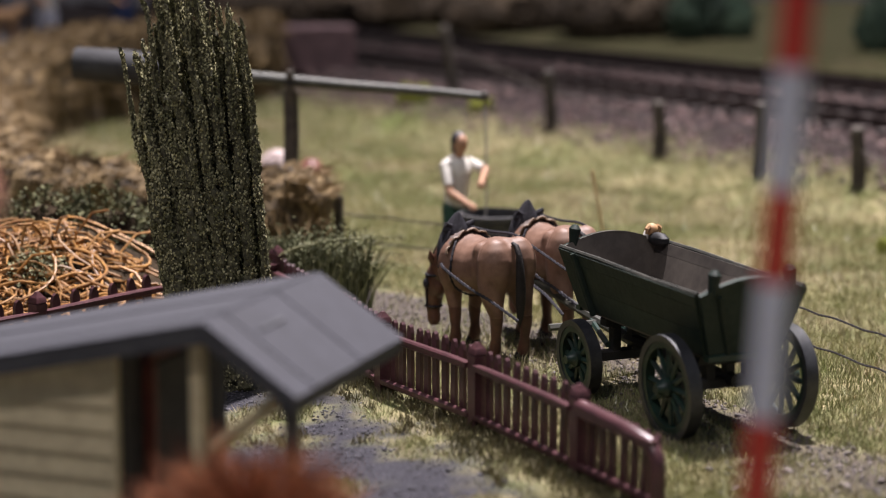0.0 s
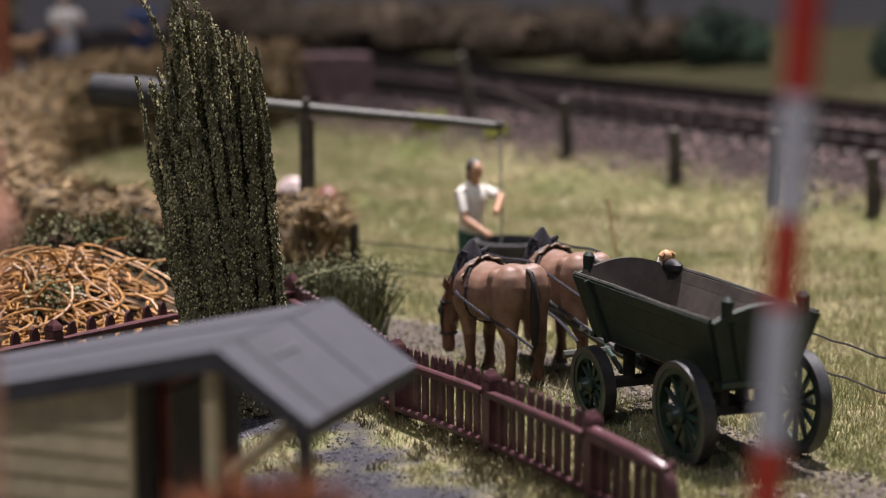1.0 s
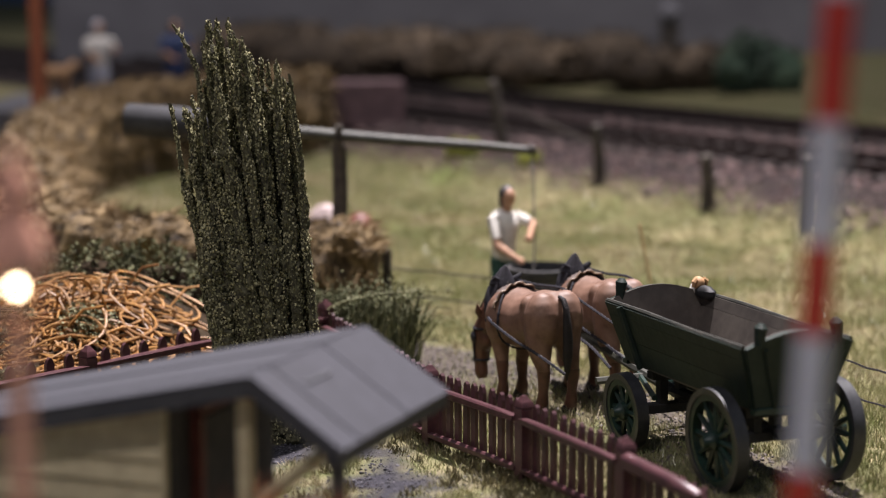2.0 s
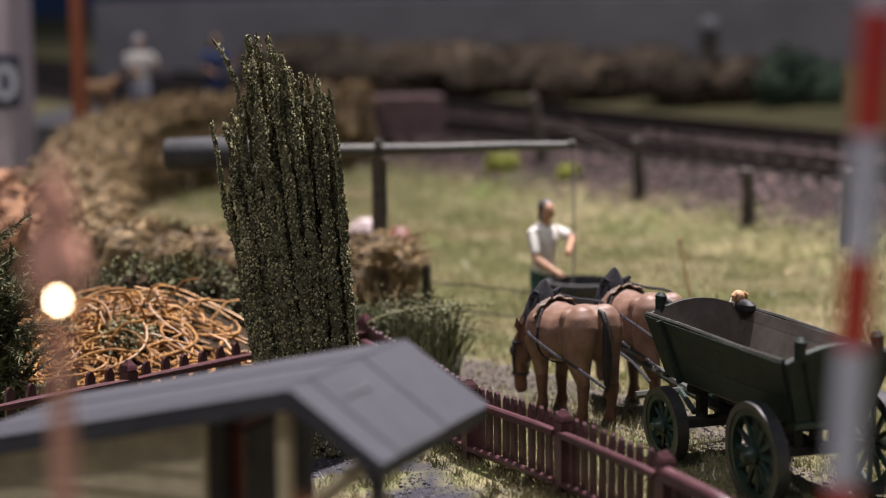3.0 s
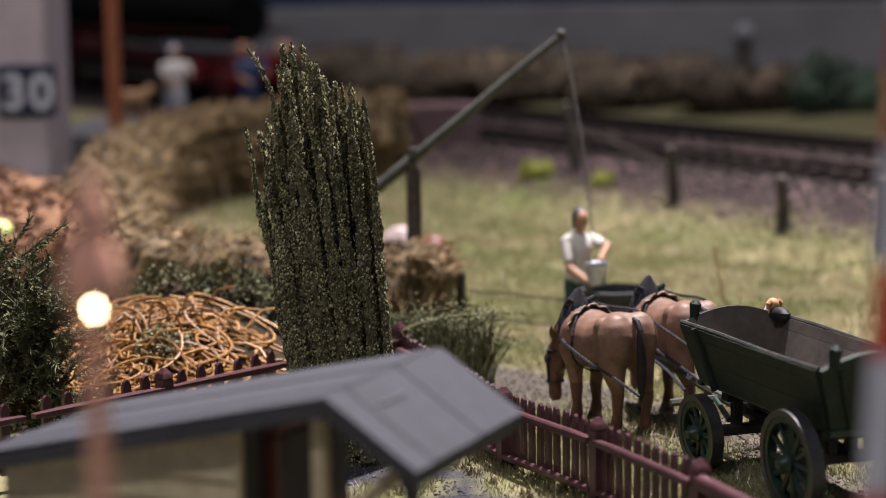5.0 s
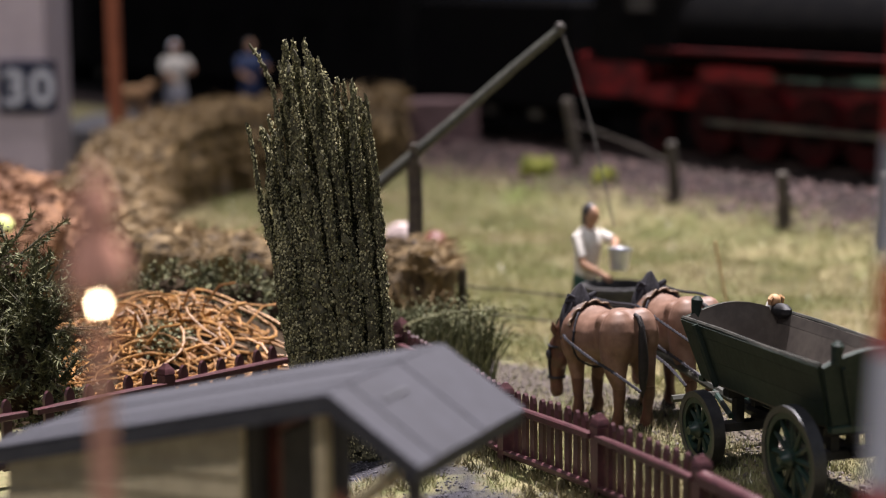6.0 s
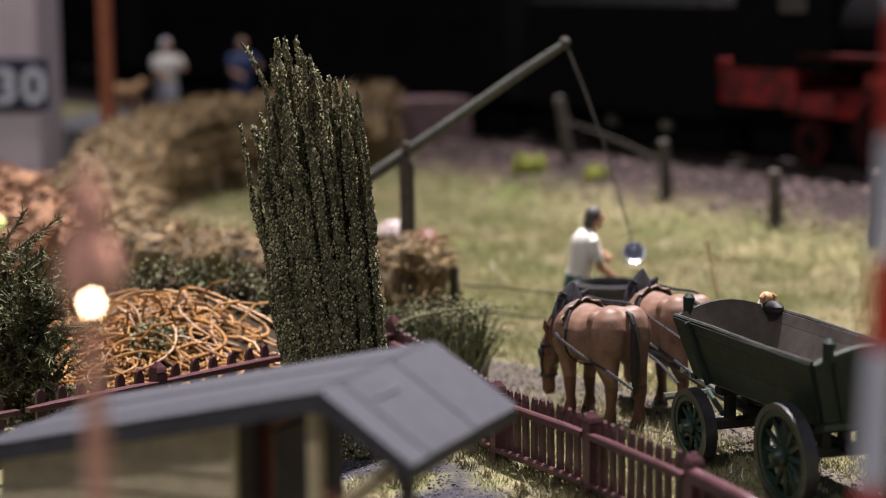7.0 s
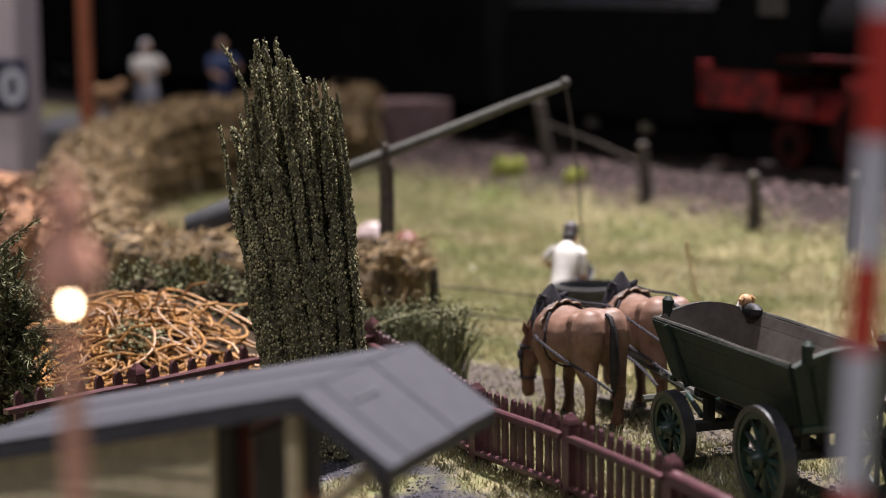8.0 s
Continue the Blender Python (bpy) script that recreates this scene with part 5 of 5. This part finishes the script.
def make_far_posts():
    spots = ((3.0, 534, 18, 9), (25.5, 486, 14.2, 4), (47.0, 449, 12.4, 2), (64.8, 423, 15.2, -1), (81.1, 403, 12.0, 3), (94, 362, 13, -2))
    for x, y, h, tilt in spots:
        post = thing("fence_post", "weathered dark wooden fence post beside the railway", "post", at=mm(x, y, land(x, y)) @ pose(0, 0, 0, 0, -tilt, 0), group="posts along the railway")
        sh = Shape()
        sh.tube([(0, 0, -1.5), (0.2, 0, h * 0.5), (0, 0, h - 0.5), (0, 0, h)], [1.6, 1.45, 1.35, 0.8], 9)
        part("trunk", sh, M_POST, post)
    wires = thing("rail_fence_bars", "thin dark rails between the railway posts", "fence rail")
    for (x, y, h, t), (x2, y2, h2, t2) in zip(spots, spots[1:]):
        sh = Shape()
        sh.tube([(x, y, land(x, y) + h * 0.62), ((x + x2) / 2, (y + y2) / 2, (land(x, y) + land(x2, y2)) / 2 + h * 0.58), (x2, y2, land(x2, y2) + h2 * 0.62)], 0.2, 6)
        part("bar", sh, M_POST, wires)


def along(q, s=0.0):
    p = TRACK_P + TRACK_D * q + TRACK_N * s
    return p.x, p.y


def make_track():
    root = thing("railway_track", "rusty model railway track on dark sleepers", "railway track", kind="structure")
    ang = math.degrees(math.atan2(TRACK_D.y, TRACK_D.x))
    first = None
    sl = Shape()
    sl.box((0, 0, 0.6), (2.6, 29, 1.4), chamfer=0.2)
    for i in range(220):
        x, y = along(-420 + (i % 110) * 7.2, 54 * (i // 110))
        m = mm(x, y, 10, ang)
        if first is None:
            first = part("sleeper", sl, M_SLEEPER, root, at=m)
        else:
            o = new("sleeper", first.data)
            o.parent, o.matrix_basis = root, m
    for s in (-8.6, 8.6, 45.4, 62.6):
        sh = Shape()
        a, b = along(-2400, s), along(420, s)
        c = ((a[0] + b[0]) / 2, (a[1] + b[1]) / 2, 12.2)
        sh.box((0, 0, 0), (2820, 0.9, 2.0), chamfer=0.1)
        part("rail", sh, M_STEEL, root, at=mm(*c, ang))
    rng = random.Random(9)
    st = Shape()
    for i in range(9000):
        q, s = rng.uniform(-160, 260), rng.uniform(-44, 82)
        x, y = along(q, s)
        r = rng.uniform(0.4, 1.0)
        st.ball((x, y, land(x, y) + r * 0.3), (r, r * rng.uniform(0.7, 1), r * 0.7), 5, 0.3, i)
    tagged(part("ballast_stones", st, M_STONE, smooth=False), "pinkish grey ballast stones beside the rails", "ballast", kind="stuff")


def make_train():
    """Local x forward along the rails, z up from the rail's top; origin at the rear end of the engine's red frame."""
    ang = math.degrees(math.atan2(TRACK_D.y, TRACK_D.x))
    root = thing("steam_train", "black steam locomotive with red frame pulling black coaches", "train")
    sh = Shape()
    sh.tube([(34, 0, 31), (60, 0, 31), (120, 0, 31), (166, 0, 31), (168, 0, 31)], [10.4, 10.4, 10.2, 10.2, 8.5], 24)
    b = part("boiler", sh, M_LOCO, root)
    for x, r, h in ((152, 3.2, 8), (112, 4, 4.5), (80, 4, 4.5), (58, 2, 3)):
        s2 = Shape()
        s2.tube([(x, 0, 39), (x, 0, 40.5 + h), (x, 0, 41 + h)], [r, r, r * 0.7], 14)
        part("dome", s2, M_LOCO, b)
    sh = Shape()
    sh.box((18, 0, 34), (34, 27, 24), top=0.93, chamfer=0.8)
    cab = part("cab", sh, M_LOCO, root)
    for s in (-1, 1):
        s2 = Shape()
        s2.box((22, s * 13.2, 39), (9, 0.6, 7))
        part("cab_window", s2, M_HUTDARK, cab)
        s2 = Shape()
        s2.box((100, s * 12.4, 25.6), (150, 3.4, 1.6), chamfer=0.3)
        part("running_board", s2, M_WHEELRED, root, "red running board, colour dimmed as if in shade")
        s2 = Shape()
        s2.box((8, s * 12.3, 18.6), (30, 1.2, 11), chamfer=0.3)
        s2.box((30, s * 12.6, 14.6), (12, 1.2, 5), chamfer=0.3)
        s2.box((58, s * 12.2, 20.5), (26, 1.0, 4), chamfer=0.3)
        part("frame_plate", s2, M_LOCORED, root, "red frame plate")
        s2 = Shape()
        s2.box((146, s * 11.6, 11), (22, 6, 10), chamfer=2)
        part("cylinder", s2, M_LOCORED, root, "red cylinder block")
        s2 = Shape()
        s2.box((90, s * 12.9, 8.6), (84, 0.8, 1.4))
        part("side_rod", s2, M_BRASS, root)
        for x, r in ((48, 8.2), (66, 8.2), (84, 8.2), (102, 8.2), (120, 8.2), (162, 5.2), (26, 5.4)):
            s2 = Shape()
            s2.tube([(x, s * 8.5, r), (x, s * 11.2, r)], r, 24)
            w = part("wheel", s2, M_WHEELRED, root, "driving wheel, its red darkened for shade")
            s2 = Shape()
            s2.tube([(x, s * 11.1, r), (x, s * 11.8, r)], r * 0.32, 12)
            part("hub", s2, M_LOCO, w)
        s2 = Shape()
        s2.tube([(181, s * 7, 13), (186, s * 7, 13), (186.5, s * 7, 13)], [1.6, 1.6, 3.4], 12)
        part("buffer", s2, M_LOCO, root)
        # headlamp gives no light; the copper colour stands for its orange glow
        s2 = Shape()
        s2.tube([(178.6, s * 8, 20.5), (182, s * 8, 20.5)], 2.0, 12)
        part("headlamp", s2, M_COPPER, root, "headlamp with copper colour for its glow")
    sh = Shape()
    sh.box((96, 0, 14), (166, 14, 8))
    part("main_frame", sh, M_LOCORED, root, "red main frame")
    # added black box in place of the shade under the engine
    sh = Shape()
    sh.box((90, 0, 6), (176, 15, 10))
    part("underside_fill", sh, M_LOCO, root)
    sh = Shape()
    sh.box((180, 0, 13.5), (2.4, 28, 9), chamfer=0.5)
    part("buffer_beam", sh, M_LOCORED, root, "red buffer beam")
    sh = Shape()
    sh.box((172, 0, 8), (8, 26, 8), top=1.1, chamfer=0.5)
    part("rail_guard", sh, M_LOCORED, root)
    for x0, ln, h, nm in ((-84, 80, 30, "tender"), (-330, 240, 44, "coach"), (-580, 240, 44, "coach")):
        sh = Shape()
        sh.box((x0 + ln / 2, 0, 8 + h / 2), (ln, 30, h), top=0.96, chamfer=1.5)
        # lower black box fills the gap where only shade lies under the car
        sh.box((x0 + ln / 2, 0, 5.5), (ln * 0.98, 23, 9))
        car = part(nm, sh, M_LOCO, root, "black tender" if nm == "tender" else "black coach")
        for k in range(4 if ln > 100 else 3):
            for s in (-1, 1):
                x = x0 + (14 + k * 12 + (ln - 88) * (k > 1) if ln > 100 else 16 + k * 22)
                s2 = Shape()
                s2.tube([(x, s * 9, 5.5), (x, s * 12, 5.5)], 5.5, 18)
                part("wheel", s2, M_LOCO, car)
                s2 = Shape()
                s2.box((x, s * 13, 6.5), (4, 1.2, 2.6), chamfer=0.3)
                part("axle_box", s2, M_BRASS, car, "pale axle box cover")
        if nm == "coach":
            for k in range(7):
                s2 = Shape()
                s2.box((x0 + 24 + k * 32, -15.05, 36), (17, 0.5, 11), chamfer=0.1)
                part("window", s2, M_LOCO, car, "dark coach window", smooth=False)
    return root, ang


# ---------------------------------------------------------------- the back of the layout
def make_background():
    wall = Shape()
    wall.box((640, 905, 22), (1660, 10, 44), chamfer=0.6)
    tagged(part("wall_back", wall, M_WALL), "plain grey wall behind the railway", "wall", kind="structure")
    hall = Shape()
    hall.box((0, 2640, 330), (3200, 60, 760))
    tagged(part("wall_hall", hall, M_HALL), "dark exhibition hall wall", "wall", kind="structure")
    hall = Shape()
    hall.box((-420, 1700, 150), (1000, 20, 310))
    tagged(part("hall_panel", hall, M_HALLBLUE), "dim blue panel behind the layout", "panel", kind="structure")
    # posts on the wall, brown scrub and green bushes before it
    pst = thing("wall_post", "dark post with pale round top before the wall", "post", at=mm(66, 780, land(66, 780)))
    sh = Shape()
    sh.box((0, 0, 8), (7, 5, 20), chamfer=0.5)
    part("trunk", sh, M_POST, pst)
    sh = Shape()
    sh.ball((0, 0, 21.5), (4.2, 4.2, 4.2), 14)
    part("ball", sh, M_WALL, pst)
    for k, (x0, y0, w, h, n) in enumerate(((-98, 842, 44, 22, 2), (-58, 806, 46, 22, 2), (-14, 774, 46, 20, 2), (26, 732, 44, 19, 2), (64, 700, 36, 15, 1))):
        make_scrub("brown_scrub", "brown dry scrub behind the railway", x0, y0, w, h, M_BROWNBUSH, 20 + k)
    make_scrub("green_bush", "deep green round bush behind the railway", 86, 676, 16, 20, M_GREENBUSH, 31)
    make_scrub("green_bush", "deep green round bush behind the railway", 136, 628, 15, 18, M_GREENBUSH, 32)
    for k, (x, y) in enumerate(((-7.6, 535), (9.8, 514), (76, 352))):
        make_scrub("yellow_flowers", "small clump of yellow-green flowers in the meadow", x, y, 5.2 - 1.2 * k, 5.4 - k, M_YELLOW, 40 + k)
    blossom = thing("blossom_clump", "pale yellow-green round blossom clump on the hedge", "blossom", at=mm(-97.6, 351, 11.5))
    sh = Shape()
    sh.ball((0, 0, 5.5), (2.9, 2.8, 2.9), 14, 0.1, 3)
    sh.tube([(0, 0, -12), (0, 0, 3)], 0.5, 6)
    part("head", sh, mat("pale_yellow_green", (0.55, 0.6, 0.22), (0.45, 0.5, 0.16), 300, 0.7), blossom)
    # station building with a number board
    b = thing("station_building", "pinkish grey plastered building with navy number board", "building", at=mm(-161, 566, 0, 4))
    sh = Shape()
    sh.box((-10.5, 20, 45), (56, 40, 90), chamfer=0.8)
    part("wall", sh, M_BOARD, b)
    sh = Shape()
    sh.box((-10.5, 20, 92), (64, 48, 4), chamfer=0.8)
    part("roof", sh, M_ROOF, b)
    sh = Shape()
    sh.box((12.5, -0.5, 29.0), (16, 1.0, 14.5), chamfer=0.2)
    board = part("number_board", sh, M_NAVY, b, "navy board with white numerals 30")
    for k, ch in enumerate("30"):
        cu = bpy.data.curves.new("numeral", "FONT")
        cu.body, cu.size, cu.extrude = ch, 13.5 * MM, 0.2 * MM
        cu.offset = 0.35 * MM
        cu.align_x = "CENTER"
        cu.materials.append(M_WHITE)
        o = new("numeral", cu)
        o.parent = board
        o.matrix_basis = pose((9.0 + 7.6 * k) * MM, -1.25 * MM, 24.3 * MM, 90, 0, 0)
    # stepped block added in place of a pinkish ballast slope
    slope_box = thing("slope_block", "low dull mauve-brown block standing in for a ballast slope", "timber bin", at=mm(-38, 597, land(-38, 597), 8))
    for k in range(4):
        sh = Shape()
        sh.box((0, 0, 1.6 + k * 3.2), (25, 12, 3.0), chamfer=0.3)
        part("board", sh, mat("mauve_brown_slope", (0.13, 0.078, 0.08), (0.08, 0.049, 0.052), 200, 0.8, spread=0.15), slope_box)
    # orange mast and the far figures
    mast = thing("mast", "rusty orange lattice mast", "mast", at=mm(-128, 585, 0))
    sh = Shape()
    sh.box((0, 0, 60), (3.6, 3.6, 120), chamfer=0.4)
    part("trunk", sh, M_MAST, mast)
    for x, y, mts, lab in ((-125, 660, [M_SKIN, M_SHIRT, M_WHITE, M_WHITE], "painted toy figure in white clothes"), (-102, 668, [M_SKIN, M_BLUE, M_BLUE, M_HAIR], "painted toy figure in navy clothes")):
        f = part("toy_figure", figure(Shape()), mts, at=mm(x, y, 12.0, -60) @ Matrix.Scale(1.3, 4))
        tagged(f, lab, "figurine")
    pl = Shape()
    pl.box((-118, 662, 5.5), (84, 64, 13), chamfer=0.6)
    tagged(part("platform", pl, M_WALL), "grey station platform under the figures", "platform", kind="structure")
    animal = thing("calf", "tan calf figure beside the white figure", "calf", at=mm(-135, 642, 15.0, 40) @ Matrix.Scale(0.75, 4))
    sh = Shape()
    sh.tube([(-7, 0, 9), (-5, 0, 9.4), (3, 0, 9.2), (6, 0, 10)], [1.5, 3.4, 3.3, 2.2], 12)
    part("body", sh, M_BROWNANIMAL, animal)
    sh = Shape()
    sh.tube([(5, 0, 10.5), (8.5, 0, 13), (11, 0, 11.8)], [1.9, 1.8, 1.1], 10)
    part("head", sh, M_BROWNANIMAL, animal)
    for x in (-4.5, 4):
        for s in (-1.6, 1.6):
            sh = Shape()
            sh.tube([(x, s, -4), (x, s, 8)], [0.8, 1.2], 8)
            part("leg", sh, M_BROWNANIMAL, animal)
    cow = thing("lying_calf", "white and red-brown calf lying by the well post", "calf", at=mm(-30.5, 408, 0, -10))
    sh = Shape()
    sh.ball((-2.2, 0, 6), (4.0, 3.2, 5.0), 12, 0.1, 2)
    part("body", sh, mat("pinkish_white_hide", (0.46, 0.38, 0.36), (0.36, 0.28, 0.27), 200, 0.6), cow)
    sh = Shape()
    sh.ball((4.5, 0.5, 4.6), (3.4, 3, 4.8), 12)
    part("hindquarters", sh, M_REDWOOD, cow)


def make_scrub(name, label, x0, y0, w, h, material, seed):
    rng = random.Random(seed)
    root = thing(name, label, "bush", at=mm(x0, y0, land(x0, y0)))
    core, lf = Shape(), Shape()
    lobes = [(rng.uniform(-0.5, 0.5) * w, rng.uniform(-0.2, 0.2) * w, h * rng.uniform(0.3, 0.5), w * rng.uniform(0.3, 0.5), w * 0.3, h * rng.uniform(0.4, 0.6)) for i in range(6)]
    for i, (x, y, z, a, b, c) in enumerate(lobes):
        core.ball((x, y, z), (a * 0.85, b * 0.85, c * 0.85), 12, 0.25, seed + i)
    for i in range(1500):
        x, y, z, a, b, c = lobes[rng.randrange(6)]
        d = Vector((rng.gauss(0, 1), rng.gauss(0, 1), rng.gauss(0.2, 1))).normalized()
        k = rng.uniform(0.8, 1.12)
        lf.leaf((x + d.x * a * k, y + d.y * b * k, max(0.1, z + d.z * c * k)), 0.05 * min(w, 24) * rng.uniform(0.6, 1.3), rng)
    part("branch_core", core, material, root)["kind"] = "stuff"
    part("foliage", lf, material, root, smooth=False)


# ---------------------------------------------------------------- build
make_ground()
make_track()
make_background()
make_hut()
make_wagon()
make_horse(mm(5.7, 276.0, 0, 33) @ Matrix.Diagonal((1.06, 0.86, 0.99, 1)), "bay draught horse figure with lowered head, black tail and harness", -1.2, 0.7)
make_horse(mm(15.2, 281.6, 0, 28) @ Matrix.Diagonal((1.0, 0.9, 1.03, 1)), "bay draught horse figure with pointed collar, harnessed beside the drawbar", 0.3, -0.5)
make_tall_bush()
make_cane_heap()
flock_bush("evergreen_bush", "dark evergreen bush with grey-green sprigs", mm(-70.5, 263, 0), [(-1, 0, 10, 4.6, 4, 9), (-3.5, 1, 20, 3.6, 3, 8.5), (2.5, 0, 6, 3, 3, 5), (1.5, 0, 15, 2.4, 2.4, 5)], 2600, 0.36, M_LEAF, 6, 130, M_SOIL_SHADE, (4.0, 9.5), 110)
flock_bush("ivy_bush", "dark green leafy bush behind the canes", mm(-55, 303, 0), [(-14, 0, 9, 8, 5, 8), (-4, 1, 10, 8, 5, 8.5), (6, 0, 9.5, 8, 5, 8.5), (14, 0, 8, 7, 5, 8)], 5200, 0.36, M_LEAF, 7, 90, M_SOIL_SHADE, (2.0, 4.5), 60)
make_blade_bush()
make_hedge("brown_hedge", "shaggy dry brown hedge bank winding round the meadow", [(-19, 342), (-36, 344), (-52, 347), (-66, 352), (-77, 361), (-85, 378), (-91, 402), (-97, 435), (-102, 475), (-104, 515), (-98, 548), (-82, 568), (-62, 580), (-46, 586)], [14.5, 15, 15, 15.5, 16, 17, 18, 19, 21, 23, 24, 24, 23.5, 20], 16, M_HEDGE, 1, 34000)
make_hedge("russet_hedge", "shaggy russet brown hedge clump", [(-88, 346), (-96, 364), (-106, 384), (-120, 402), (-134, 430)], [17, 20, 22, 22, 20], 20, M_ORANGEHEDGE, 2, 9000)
make_red_bush()
make_well_parts = make_well()
carrier = make_carrier()
make_wires()
make_far_posts()
make_striped_pole()
make_street_lamp()
make_fence("picket_fence", FENCE_RIGHT, "glossy maroon picket fence along the yard", -1, True)
make_fence("picket_fence", FENCE_LEFT[:], "glossy maroon picket fence before the cane heap", 1, False, 1.1, 3.3, 0.65, (1, 3))
train, TRAIN_TURN = make_train()
make_road_stones()
make_fence_moss()
make_grass()


# ---------------------------------------------------------------- what moves
def motions():
    beam, rope, bucket = make_well_parts
    # beam: lifts the bucket out of the well
    angles = [(0.0, -4.7), (0.5, -4.9), (1.0, -5.3), (1.5, -5.3), (2.0, -4.6), (2.5, -2.6), (2.8, -0.8), (3.0, 1.0), (3.25, 6.4), (3.5, 11.9), (3.75, 16.5), (4.0, 21.3), (4.25, 27.5), (4.5, 33.5), (4.7, 36.5), (5.0, 39.1), (5.4, 40.5), (5.8, 40.5), (6.0, 40.2), (6.5, 38.5), (7.0, 33.9), (7.5, 27.9), (8.0, 21.1)]
    walk(beam, [(t, pose(-26.0 * MM, 355 * MM, 29.5 * MM, 0, -a, 0)) for t, a in angles])
    # bucket: rises with the beam, then is carried round by the figure
    held = [(0.0, 6.4, 338.6, 1.2), (2.5, 6.4, 338.6, 1.2), (3.0, 6.4, 338.6, 1.8), (3.5, 6.2, 338.8, 3.2), (4.0, 5.8, 337, 6.2), (4.5, 5.6, 336.5, 9.4), (4.7, 5.2, 336.5, 10.6), (5.2, 5.4, 336, 12.8), (5.8, 7.6, 340, 13.4), (6.0, 8.9, 340, 13.3), (6.2, 10.5, 341, 12.8), (6.4, 11.6, 343, 12.9), (6.6, 11.8, 345, 12.8), (6.8, 12.0, 347, 12.6), (7.0, 12.8, 350, 12.0), (7.2, 13.2, 353, 11.4), (7.5, 11.9, 357, 9.9), (8.0, 7.8, 358, 7.8)]
    walk(bucket, [(t, pose(x * MM, y * MM, z * MM, 58 * smooth(6.0, 6.8, t), 6 * smooth(5.8, 6.2, t), 0)) for t, x, y, z in held])
    # rope: from the beam's tip towards the bucket
    rows = []
    for t, a in angles:
        tip = Vector((-26.0 + 33.1 * math.cos(radians(a)), 355, 29.5 + 33.1 * math.sin(radians(a))))
        i = max(k for k in range(len(held)) if held[k][0] <= t)
        j = min(i + 1, len(held) - 1)
        u = (t - held[i][0]) / max(1e-6, held[j][0] - held[i][0])
        b = Vector(held[i][1:]).lerp(Vector(held[j][1:]), u) + Vector((0, 0, 2))
        way = (tip - b).normalized()
        rows.append((t, Matrix.Translation(tip * MM) @ Vector((0, 0, 1)).rotation_difference(way).to_matrix().to_4x4()))
    walk(rope, rows)
    # the figure turns on its feet
    turn = [(0.0, -60), (1.5, -60), (3.0, -60), (4.5, -64), (5.2, -66), (5.8, -60), (6.0, -52), (6.2, -40), (6.4, -28), (6.6, -15), (6.8, 0), (7.0, 19), (7.2, 34), (7.5, 52), (7.75, 63), (8.0, 71)]
    rows = []
    for t, a in turn:
        bow = smooth(6.2, 8.0, t)
        back = Matrix.Translation(Vector((-4.5 * bow * MM, 0, -1.6 * bow * MM)))
        x = 2.0 + 1.3 * smooth(5.0, 6.2, t) + 0.9 * smooth(7.0, 8.0, t)
        rows.append((t, pose(x * MM, 347 * MM, 0, 0, 0, a) @ back @ pose(0, 0, 0, 0, 23 * bow, 0)))
    walk(carrier, rows)
    # train: runs in and stops
    run = [(0.0, -2093), (4.7, -445), (5.8, 1.5), (5.9, 35.8), (6.0, 68), (6.1, 91.8), (6.2, 108), (6.3, 118.5), (6.4, 124.5), (6.5, 127), (6.7, 128), (8.0, 128)]
    rows = []
    for t, q in run:
        x, y = along(q)
        rows.append((t, mm(x, y, 13.2, TRAIN_TURN)))
    walk(train, rows)


motions()
